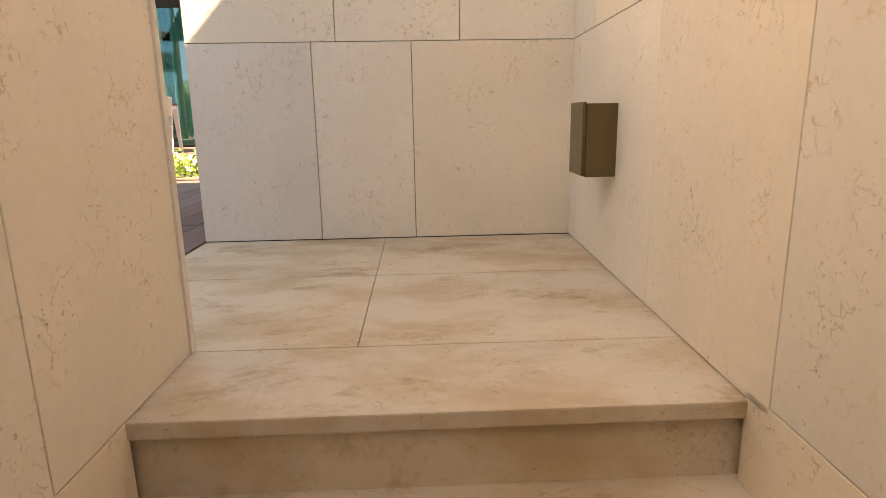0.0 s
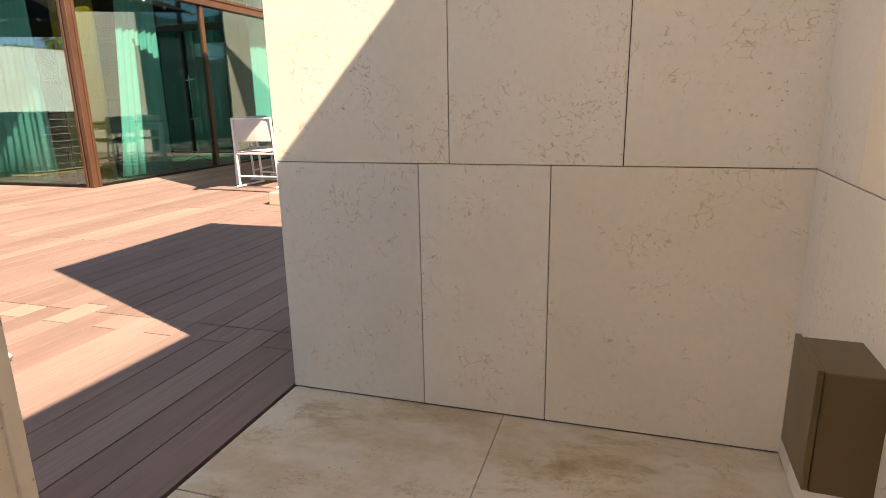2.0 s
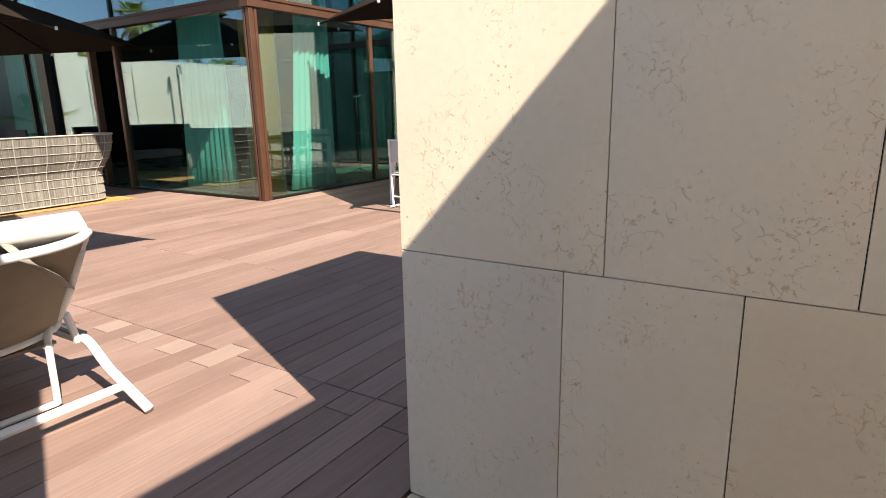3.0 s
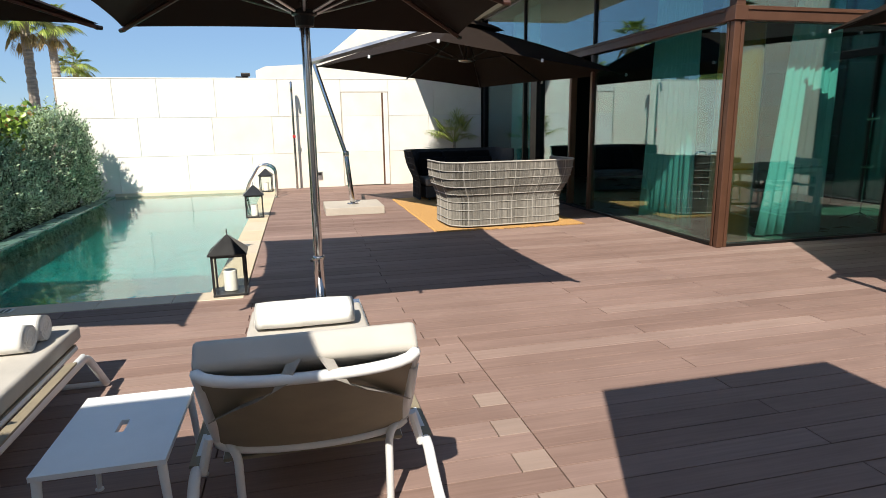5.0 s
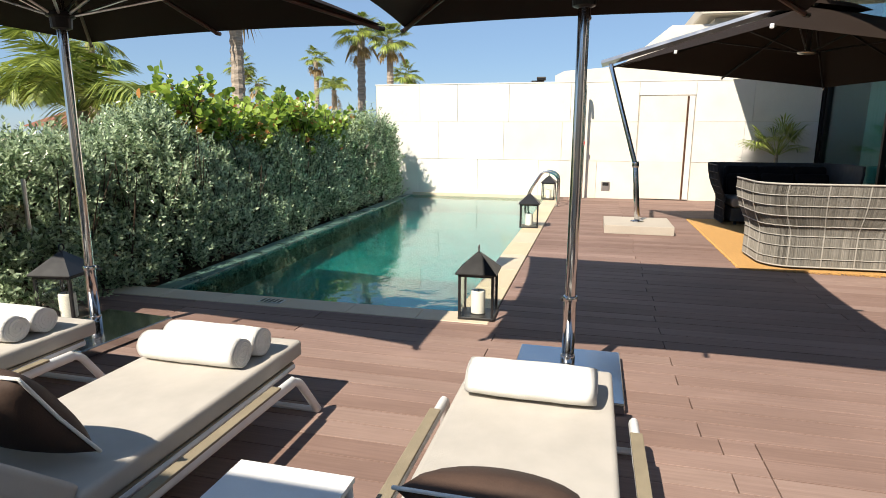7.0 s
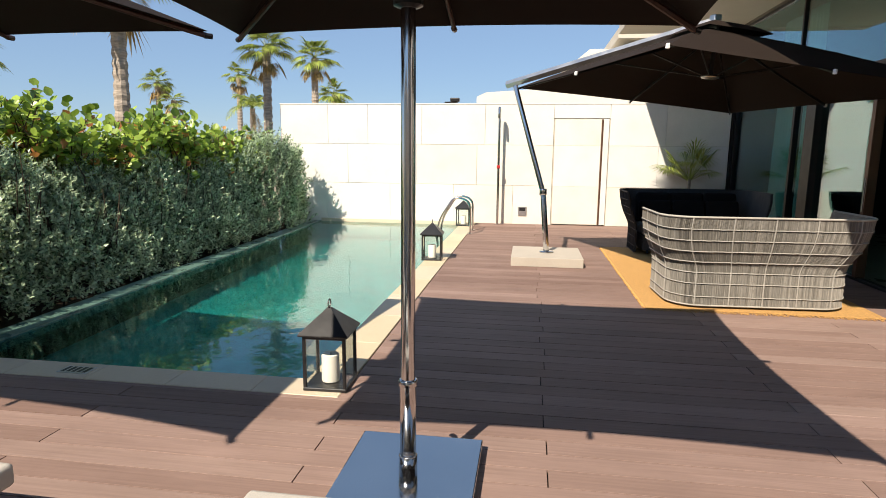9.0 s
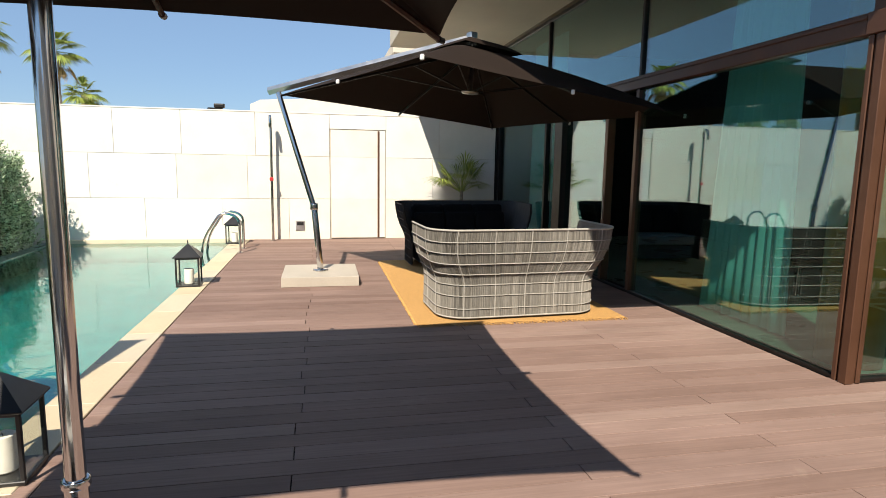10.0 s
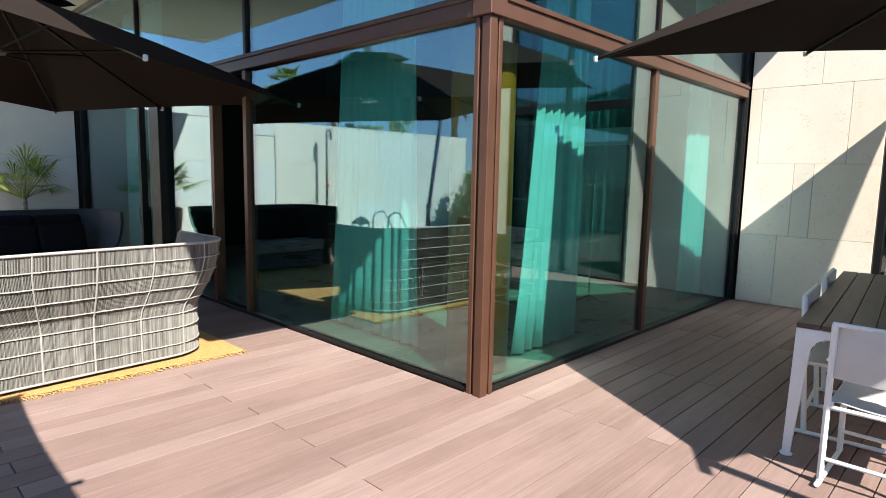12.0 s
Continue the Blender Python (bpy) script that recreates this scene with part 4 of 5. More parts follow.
def towel_roll(m, label):
    u = thing("towel", m, label, "towel", "rolled towels")
    rows, rng = [], random.Random(int(m.translation.y * 100))
    for i in range(13):
        f = -1 + i / 6
        swell = 1 - 0.07 * abs(f) ** 6 + rng.uniform(-0.015, 0.015)
        ring = []
        for j in range(25):
            a = 2 * math.pi * j / 24
            w = swell * (1 + 0.012 * math.sin(3 * a + i))
            ring.append((0.077 * w * math.cos(a), 0.262 * f, 0.071 + 0.071 * w * (math.sin(a) if math.sin(a) > 0 else math.sin(a) * 0.98)))
        rows.append(ring)
    bm = bmesh.new()
    vs = [[bm.verts.new(p) for p in r[:-1]] for r in rows]
    for a, c in zip(vs, vs[1:]):
        for j in range(24):
            bm.faces.new((a[j], a[(j + 1) % 24], c[(j + 1) % 24], c[j]))
    bm.faces.new(vs[0][::-1])
    bm.faces.new(vs[-1])
    part("roll", bm, TOWEL, u, "", True)
    pts = []
    for k in range(46):
        a = k * 0.42
        r = 0.008 + 0.0031 * k * 0.42
        pts.append((r * math.cos(a), 0.262, 0.072 + r * math.sin(a)))
    part("coil", tube(pts, 0.0035, 5), TOWEL, u, "", True)
    pts2 = [(x, -0.262, z) for x, y, z in pts]
    part("coil", tube(pts2, 0.0035, 5), TOWEL, u, "", True)
    return u


def pillow(m, label):
    u = thing("pillow", m, label, "pillow", "lounger pillows")
    n = 12
    bm = bmesh.new()
    g = {}
    for sgn in (1, -1):
        for i in range(n + 1):
            for j in range(n + 1):
                a, c = -1 + 2 * i / n, -1 + 2 * j / n
                edge = i in (0, n) or j in (0, n)
                t = 0 if edge else ((1 - a * a) * (1 - c * c)) ** 0.45 * 0.088
                pin = 1 - 0.07 * (1 - abs(a)) * abs(c) ** 2 - 0.0
                pin2 = 1 - 0.07 * (1 - abs(c)) * abs(a) ** 2
                key = (i, j, 0 if edge else sgn)
                if key not in g:
                    g[key] = bm.verts.new((a * 0.215 * pin2, c * 0.245 * pin, sgn * t))
        for i in range(n):
            for j in range(n):
                q = [g[(p, r, 0 if (p in (0, n) or r in (0, n)) else sgn)] for p, r in ((i, j), (i + 1, j), (i + 1, j + 1), (i, j + 1))]
                bm.faces.new(q if sgn > 0 else q[::-1])
    part("cover", bm, PILLOW, u, "", True)
    ring = []
    for k in range(n):
        ring.append((-1 + 2 * k / n, -1))
    for k in range(n):
        ring.append((1, -1 + 2 * k / n))
    for k in range(n):
        ring.append((1 - 2 * k / n, 1))
    for k in range(n):
        ring.append((-1, 1 - 2 * k / n))
    pts = [(a * 0.215 * (1 - 0.07 * (1 - abs(c)) * abs(a) ** 2), c * 0.245 * (1 - 0.07 * (1 - abs(a)) * abs(c) ** 2), 0) for a, c in ring]
    part("piping", tube(pts, 0.006, 6, closed=True), TOWEL, u, "cream piped edge", True)
    return u


for k, (x, y, lab) in enumerate(((-4.05, 1.955, "white-framed sun lounger with an oatmeal pad beside the low table"), (-4.07, 0.37, "white-framed sun lounger with oatmeal pad and dark pillow"), (-4.07, -0.95, "white-framed sun lounger with an oatmeal pad near the hedge"))):
    lounger(pose(x, y, 0), lab)
    pillow(pose(x + 1.36, y - 0.01, 0.565, 0, -56, 0) if k else pose(x + 1.26, y, 0.455, 0, -34, 0), "dark brown piped pillow leaning on a lounger back")
    for dx in (0.26, 0.42) if k else (0.36,):
        towel_roll(pose(x + dx, y + 0.01 - dx * 0.06, 0.351), "rolled white towel on the foot of a lounger").scale = (1, 1, 1) if k else (1.5, 1.0, 1.0)

tb = thing("side_table", pose(-2.61, 1.295, 0), "low white metal side table with a slot handle", "table")
bm = bmesh.new()
o = [bm.verts.new((x, y, 0.40)) for x, y in ((-0.275, -0.195), (0.275, -0.195), (0.275, 0.195), (-0.275, 0.195))]
i4 = [bm.verts.new((x, y, 0.40)) for x, y in ((-0.045, -0.014), (0.045, -0.014), (0.045, 0.014), (-0.045, 0.014))]
for k in range(4):
    bm.faces.new((o[k], o[(k + 1) % 4], i4[(k + 1) % 4], i4[k]))
r = bmesh.ops.extrude_face_region(bm, geom=list(bm.faces))
bmesh.ops.translate(bm, verts=[v for v in r["geom"] if isinstance(v, bmesh.types.BMVert)], vec=(0, 0, -0.018))
part("tabletop", bm, WHITE, tb)
for x in (-1, 1):
    for y in (-1, 1):
        leg = part("leg", tube([(x * 0.258, y * 0.178, 0.385), (x * 0.275, y * 0.2, 0.006)], 0.016, 8, r_end=0.01), WHITE, tb, "", True)
        part("foot_pad", lathe([(0.016, 0.0), (0.016, 0.008), (0.01, 0.01)], 10, at=(x * 0.275, y * 0.2, 0)), WHITE, leg)


# ---- lanterns ----
def lantern(m, s, label):
    u = thing("lantern", m, label, "lantern", "pool lanterns")
    w, hb = 0.14, 0.36
    part("base", box((-w, -w, 0.0), (w, w, 0.022), 0.004), BLACK, u)
    for x in (-1, 1):
        for y in (-1, 1):
            part("corner_bar", box((x * (w - 0.012) - 0.01, y * (w - 0.012) - 0.01, 0.022), (x * (w - 0.012) + 0.01, y * (w - 0.012) + 0.01, hb), 0.002), BLACK, u)
    for k in range(4):
        bm = box((-w + 0.002, w - 0.022, hb - 0.02), (w - 0.002, w - 0.002, hb), 0.002)
        bm.transform(Matrix.Rotation(k * math.pi / 2, 4, "Z"))
        part("top_bar", bm, BLACK, u)
        bm = box((-w + 0.024, w - 0.014, 0.022), (w - 0.024, w - 0.011, hb - 0.02))
        bm.transform(Matrix.Rotation(k * math.pi / 2, 4, "Z"))
        part("pane", bm, CLEAR, u).visible_shadow = False
    bm = bmesh.new()
    a = [bm.verts.new((x * (w + 0.02), y * (w + 0.02), hb + 0.012)) for x, y in ((-1, -1), (1, -1), (1, 1), (-1, 1))]
    c = [bm.verts.new((x * 0.012, y * 0.012, hb + 0.155)) for x, y in ((-1, -1), (1, -1), (1, 1), (-1, 1))]
    bm.faces.new(a[::-1])
    bm.faces.new(c)
    for k in range(4):
        bm.faces.new((a[k], a[(k + 1) % 4], c[(k + 1) % 4], c[k]))
    part("roof", bm, BLACK, u)
    part("eave", box((-w - 0.02, -w - 0.02, hb), (w + 0.02, w + 0.02, hb + 0.012), 0.003), BLACK, u)
    part("ring", tube([(0.026 * math.cos(q), 0, hb + 0.182 + 0.026 * math.sin(q)) for q in [2 * math.pi * k / 16 for k in range(16)]], 0.0045, 6, closed=True), BLACK, u)
    candle = part("candle", lathe([(0.056, 0.023), (0.058, 0.03), (0.057, 0.2), (0.05, 0.207), (0.012, 0.198)], 20), WAX, u, "ivory pillar candle", True)
    part("wick", tube([(0, 0, 0.197), (0.003, 0, 0.215)], 0.002, 5), BLACK, candle)
    u.scale = (s, s, s)
    return u


lantern(pose(-5.80, 1.315, 0.004, 0, 0, 2), 1.0, "black metal lantern with a white candle on the pool corner")
lantern(pose(-10.42, 1.22, 0.004, 0, 0, 4), 1.0, "black metal lantern with a candle on the pool coping")
lantern(pose(-14.4, 1.22, 0.004, 0, 0, -3), 1.0, "small black lantern with a candle by the pool rail")
lantern(pose(-4.88, -1.71, 0.0, 0, 0, 10), 1.05, "black metal lantern with a candle beside the hedge")

rail = thing("pool_rail", pose(-13.4, 1.3, 0), "polished steel pool entry rails", "pool rail")
for dx in (-0.25, 0.25):
    part("rail", tube(rounded([(dx, 0.18, 0.0), (dx, 0.18, 0.62), (dx, -0.12, 0.70), (dx, -0.40, 0.25), (dx, -0.5, -0.4)], 0.16, 7), 0.021, 12), STEEL, rail, "", True)
    part("flange", lathe([(0.045, 0.001), (0.045, 0.014), (0.03, 0.02)], 14, at=(dx, 0.18, 0)), STEEL, rail)

sh = thing("outdoor_shower", pose(-14.76, 1.9, 0), "steel outdoor shower column by the garden wall", "shower")
part("column", tube(rounded([(0, 0, 0.0), (0, 0, 2.4), (0.12, 0, 2.42), (0.17, 0, 2.2)], 0.1, 8), 0.028, 12), STEEL, sh, "", True)
part("flange", lathe([(0.06, 0.001), (0.06, 0.015), (0.03, 0.02)], 14), STEEL, sh)
part("valve", box((0.02, -0.035, 1.18), (0.07, 0.035, 1.25), 0.01), RED, sh, "small red valve")
ob = thing("wall_outlet", pose(-14.996, 2.42, 0.27), "recessed steel outlet in the garden wall", "outlet")
part("frame", box((0.0, -0.09, -0.1), (0.012, 0.09, 0.1), 0.004), SILVER, ob)
part("recess", box((0.012, -0.065, 0.01), (0.016, 0.065, 0.08)), BLACK, ob)


# ---- wicker sofas ----
def outline(w, d0, d1, r, n):
    """Half-open U: from one arm's front round the back to the other."""
    pts = [Vector((d1, -w)), Vector((d0 + r, -w))]
    pts += [Vector((d0 + r - r * math.sin(a), -w + r - r * math.cos(a))) for a in [math.pi / 2 * k / 8 for k in range(1, 9)]]
    pts += [Vector((d0 + r - r * math.cos(a), w - r + r * math.sin(a))) for a in [math.pi / 2 * k / 8 for k in range(0, 9)]]
    pts += [Vector((d1, w))]
    ln = [0]
    for a, c in zip(pts, pts[1:]):
        ln.append(ln[-1] + (c - a).length)
    out = []
    for k in range(n + 1):
        t = ln[-1] * k / n
        i = max(j for j in range(len(pts) - 1) if ln[j] <= t + 1e-9)
        f = (t - ln[i]) / (ln[i + 1] - ln[i])
        out.append(pts[i].lerp(pts[i + 1], min(1, f)))
    return out


LEVELS = ((0.03, 0.862, 0.0, 0.80), (0.24, 0.86, 0.0, 0.80), (0.37, 0.86, -0.002, 0.80), (0.43, 0.872, -0.014, 0.81), (0.50, 0.9, -0.045, 0.83), (0.58, 0.935, -0.08, 0.84), (0.68, 0.966, -0.112, 0.84), (0.80, 0.988, -0.135, 0.83), (0.91, 0.997, -0.145, 0.79))


def at_level(z):
    for a, c in zip(LEVELS, LEVELS[1:]):
        if z <= c[0]:
            f = (z - a[0]) / (c[0] - a[0])
            return [p + (q - p) * f for p, q in zip(a, c)]
    return LEVELS[-1]


def sofa(m, strand, binding, backing, fabric, seatfab, label):
    u = thing("sofa", m, label, "sofa", "wicker sofas")
    N = 460
    lev = [[(p.x, p.y, z) for p in outline(w, d0, d1, 0.3, N)] for z, w, d0, d1 in LEVELS]
    inner = [[(p.x, p.y, z) for p in outline(w - 0.02, d0 + 0.02, d1 - 0.01, 0.28, 60)] for z, w, d0, d1 in LEVELS]
    part("shell", sheet(inner, 0.012), backing, u, "", True)
    bm = bmesh.new()
    rng = random.Random(4)
    for k in range(0, N + 1):
        col = [Vector(l[k]) for l in lev]
        a = Vector(lev[3][min(k + 1, N)]) - Vector(lev[3][max(k - 1, 0)])
        a = Vector((a.x, a.y, 0)).normalized() * 0.0034
        o = Vector((a.y, -a.x, 0)).normalized() * 0.004 * rng.uniform(0.4, 1.6)
        w = rng.uniform(0.75, 1.1)
        prev = None
        for p in col:
            q = [bm.verts.new(p - a * w - o * 0.6), bm.verts.new(p + o), bm.verts.new(p + a * w - o * 0.6)]
            if prev:
                bm.faces.new((prev[0], prev[1], q[1], q[0]))
                bm.faces.new((prev[1], prev[2], q[2], q[1]))
            prev = q
    tagged(part("weave", bm, strand, u, "upright wound cord strands"), kind="stuff")
    for z0 in (0.12, 0.25, 0.36, 0.47, 0.58, 0.69, 0.8):
        z, w, d0, d1 = at_level(z0)
        ring = outline(w + 0.006, d0 - 0.006, d1, 0.3, 120)
        part("binding", tube([(p.x, p.y, z + rng.uniform(-0.0018, 0.0012)) for p in ring], 0.0046, 5), binding, u)
    part("top_rail", tube([(p.x, p.y, 0.915) for p in outline(0.998, -0.146, 0.79, 0.3, 80)], 0.011, 8), binding, u, "", True)
    part("bottom_rail", tube([(p.x, p.y, 0.03) for p in outline(0.862, 0.0, 0.8, 0.3, 60)], 0.008, 8), binding, u)
    for k in (30, 82, 135, 183, 230, 277, 325, 378, 430):
        part("upright_band", tube([Vector(l[k]) + (Vector((l[k][0] - 0.4, l[k][1], 0)).normalized() * 0.006) for l in lev], 0.006, 5), binding, u)
    part("seat_base", box((0.12, -0.74, 0.05), (0.78, 0.74, 0.26), 0.01), backing, u)
    part("seat_pad", box((0.12, -0.745, 0.27), (0.84, 0.745, 0.43), 0.05, 3), seatfab, u, "", True)
    for y in (-0.56, 0.0, 0.56):
        bm = box((-0.09, -0.25, -0.24), (0.09, 0.25, 0.24), 0.06, 3)
        bm.transform(Matrix.Translation((0.13, y * 0.87, 0.64)) @ Matrix.Rotation(radians(-12), 4, "Y"))
        part("back_cushion", bm, fabric, u, "", True)
        bm = box((-0.07, -0.24, -0.17), (0.07, 0.24, 0.17), 0.05, 3)
        bm.transform(Matrix.Translation((0.3, y * 0.87, 0.60)) @ Matrix.Rotation(radians(-18), 4, "Y"))
        part("throw_cushion", bm, fabric, u, "", True)
    for y in (-0.66, 0.66):
        for x in (0.14, 0.72):
            part("leg", tube([(x, y, 0.05), (x + 0.02, y, 0.0)], 0.02, 8), strand, u)
    return u


sofa(pose(-8.26, 4.84, 0.012, 0, 0, 183), WICKER, BINDING, INNER, GREYFAB, GREYFAB, "grey woven-cord sofa with flared back standing on the rug")
sofa(pose(-12.25, 5.02, 0.012, 0, 0, 2), WICKERDARK, WICKERDARK, WICKERDARK, CHARCOAL, GREYFAB, "charcoal woven sofa with black cushions facing the pool").scale = (1.0, 1.03, 1.02)

# rug with a frayed end
rug = thing("rug", pose(-10.07, 4.82, 0), "ochre jute rug with frayed ends under the sofas", "rug")
part("weave", box((-1.9, -1.09, 0.002), (1.9, 1.09, 0.012), 0.003), JUTE, rug)
rng = random.Random(2)
bm = bmesh.new()
for end in (1.9, -1.9):
    for k in range(260):
        y = -1.08 + 2.16 * k / 259
        d = 1 if end > 0 else -1
        L = rng.uniform(0.03, 0.1)
        tube([(end - 0.005 * d, y, 0.008), (end + d * L * 0.6, y + rng.uniform(-0.012, 0.012), 0.012), (end + d * L, y + rng.uniform(-0.02, 0.02), 0.004)], 0.003, 4, bm)
for k in range(420):
    x = -1.89 + 3.78 * k / 419
    L = rng.uniform(0.008, 0.03)
    tube([(x, -1.085, 0.008), (x + rng.uniform(-0.01, 0.01), -1.09 - L, 0.004)], 0.003, 4, bm)
tagged(part("fringe", bm, JUTE, rug, "frayed jute fringe"), kind="stuff")


# ---- dining set ----
TURN = Matrix.Translation((-4.48, 7.14, 0)) @ Matrix.Rotation(radians(5.2), 4, "Z") @ Matrix.Translation((4.48, -7.14, 0))
dt = thing("dining_table", TURN @ pose(-3.98, 8.35, 0), "white-framed dining table with a dark slatted top", "table")
for k in range(9):
    x = -0.5 + k * 0.1115
    part("slat", box((x, -1.21, 0.715), (x + 0.107, 1.21, 0.74), 0.003), TABLEWOOD, dt)
part("apron", box((-0.49, -1.2, 0.665), (0.49, 1.2, 0.714), 0.006), WHITE, dt)
for x in (-1, 1):
    for y in (-1, 1):
        leg = bmesh.new()
        prof = ((0.5, 0.712), (0.36, 0.712), (0.372, 0.665), (0.405, 0.645), (0.43, 0.6), (0.478, 0.012), (0.515, 0.012))
        f, k = [[leg.verts.new((x * a, y * c, z)) for a, z in prof] for c in (1.16, 1.205)]
        leg.faces.new(f)
        leg.faces.new(k[::-1])
        for i in range(len(prof)):
            leg.faces.new((f[i - 1], k[i - 1], k[i], f[i]))
        bmesh.ops.recalc_face_normals(leg, faces=leg.faces)
        one = part("leg", leg, WHITE, dt, "tapered white metal leg")
        part("foot_pad", lathe([(0.03, 0.0), (0.032, 0.008), (0.02, 0.012)], 12, at=(x * 0.496, y * 1.183, 0)), WHITE, one)


def dining_chair():
    """Faces +y; back at y = 0."""
    u = thing("dining_chair", pose(-4.0, 6.86, 0), "white tube dining chair with a pale sling seat", "chair", "dining chairs")
    W = 0.27
    for s in (-1, 1):
        part("frame_side", tube(rounded([(s * W, 0.56, 0.02), (s * W, 0.0, 0.02)], 0.02), 0.013, 8), WHITE, u)
        part("leg", tube([(s * W, 0.06, 0.02), (s * (W - 0.01), 0.0, 0.82)], 0.015, 8), WHITE, u)
        part("leg", tube([(s * W, 0.52, 0.02), (s * W, 0.48, 0.63)], 0.015, 8), WHITE, u)
        part("armrest", tube(rounded([(s * W, 0.0, 0.645), (s * W, 0.5, 0.635)], 0.02), 0.014, 8, flat=0.7), WHITE, u)
        part("seat_rail", tube([(s * (W - 0.02), 0.02, 0.43), (s * (W - 0.02), 0.5, 0.45)], 0.012, 8), WHITE, u)
    for y, z in ((0.05, 0.14), (0.5, 0.14), (0.03, 0.41), (0.0, 0.82), (0.5, 0.43)):
        part("crossbar", tube([(-W, y, z), (W, y, z)], 0.011, 8), WHITE, u)
    rows = [[((-W + 0.02) * (1 - 2 * f), 0.03 + 0.46 * a, 0.445 + 0.015 * a - 0.02 * math.sin(math.pi * f)) for f in [k / 8 for k in range(9)]] for a in (0, 0.5, 1)]
    part("seat", sheet(rows, 0.008), CHAIRSLING, u, "", True)
    rows = [[((-W + 0.015) * (1 - 2 * f), 0.018 - 0.03 * math.sin(math.pi * f), 0.56 + 0.26 * a) for f in [k / 8 for k in range(9)]] for a in (0, 0.5, 1)]
    part("backrest", sheet(rows, 0.01), CHAIRSLING, u, "", True)
    return u


ch = dining_chair()
for x, y, a in ((-4.5, 7.78, -90), (-4.5, 8.7, -90), (-3.39, 7.78, 90), (-3.39, 8.7, 90), (-3.93, 9.75, 180)):
    copy_thing(ch, TURN @ pose(x, y, 0, 0, 0, a))
pl = thing("table_plant", pose(-3.85, 8.25, 0.741), "dark low bowl planter on the dining table", "plant")
part("bowl", lathe([(0.1, 0.0), (0.17, 0.03), (0.18, 0.09), (0.15, 0.1)], 18), BLACK, pl)
rng = random.Random(6)
bm = bmesh.new()
for k in range(90):
    a, e = rng.uniform(0, 6.28), rng.uniform(0.2, 1.4)
    d = Vector((math.cos(a) * math.cos(e), math.sin(a) * math.cos(e), math.sin(e)))
    o = Vector((rng.uniform(-0.1, 0.1), rng.uniform(-0.1, 0.1), 0.08))
    s = d.cross(Vector((0, 0, 1))).normalized() * 0.012
    bm.faces.new([bm.verts.new(o - s), bm.verts.new(o + s), bm.verts.new(o + d * rng.uniform(0.1, 0.18))])
part("foliage", bm, ROOMDARK, pl, "dark spiky succulents")


# ---- planting ----
def leaf_cloud(name, centres, normals, size, aspect, material, parent, seed, fold=0.25):
    """Many small folded leaves, one at each centre."""
    rng = np.random.default_rng(seed)
    n = len(centres)
    nrm = normals + rng.normal(0, 0.55, (n, 3))
    nrm /= np.linalg.norm(nrm, axis=1)[:, None]
    t = rng.normal(0, 1, (n, 3)) + np.array([0, 0, 0.7])
    t -= nrm * (t * nrm).sum(1)[:, None]
    t /= np.linalg.norm(t, axis=1)[:, None]
    s = np.cross(nrm, t)
    L = (size * rng.uniform(0.6, 1.25, n))[:, None]
    W = L * aspect
    v = np.stack([centres - t * L * 0.5, centres + s * W * 0.5 + nrm * W * fold, centres + t * L * 0.5, centres - s * W * 0.5 + nrm * W * fold], 1).reshape(-1, 3)
    base = np.arange(n) * 4
    faces = np.concatenate([np.stack([base, base + 1, base + 2], 1), np.stack([base, base + 2, base + 3], 1)])
    me = bpy.data.meshes.new(name)
    me.from_pydata(v.tolist(), [], faces.tolist())
    me.materials.append(material)
    ob = new(name, me)
    ob.parent = parent
    tagged(ob, kind="stuff")
    return ob


def leaf_mesh(name, at, along, normal, length, aspect, fold, material, parent, round_tip=False):
    """Folded leaves from arrays: where each begins, the way it grows, its face and its length."""
    along = along / np.linalg.norm(along, axis=1)[:, None]
    normal = normal - along * (normal * along).sum(1)[:, None]
    normal = normal / np.linalg.norm(normal, axis=1)[:, None]
    side = np.cross(normal, along)
    L = length[:, None]
    W = L * aspect
    if round_tip:
        ring = [(0, 0), (0.22, 0.42), (0.62, 0.5), (1, 0.12), (1, -0.12), (0.62, -0.5), (0.22, -0.42)]
    else:
        ring = [(0, 0), (0.45, 0.5), (1, 0), (0.45, -0.5)]
    v = np.stack([at + along * L * f + side * W * w + normal * W * fold * abs(w) for f, w in ring], 1).reshape(-1, 3)
    m = len(ring)
    base = np.arange(len(at)) * m
    if round_tip:
        faces = np.concatenate([base[:, None] + np.array([0, 1, 2, 3]), base[:, None] + np.array([0, 3, 4, 5])]).tolist()
        faces += (base[:, None] + np.array([0, 5, 6])).tolist()
    else:
        faces = np.concatenate([base[:, None] + np.array([0, 1, 2]), base[:, None] + np.array([0, 2, 3])]).tolist()
    me = bpy.data.meshes.new(name)
    me.from_pydata(v.tolist(), [], faces)
    me.materials.append(material)
    ob = new(name, me)
    ob.parent = parent
    return tagged(ob, kind="stuff")


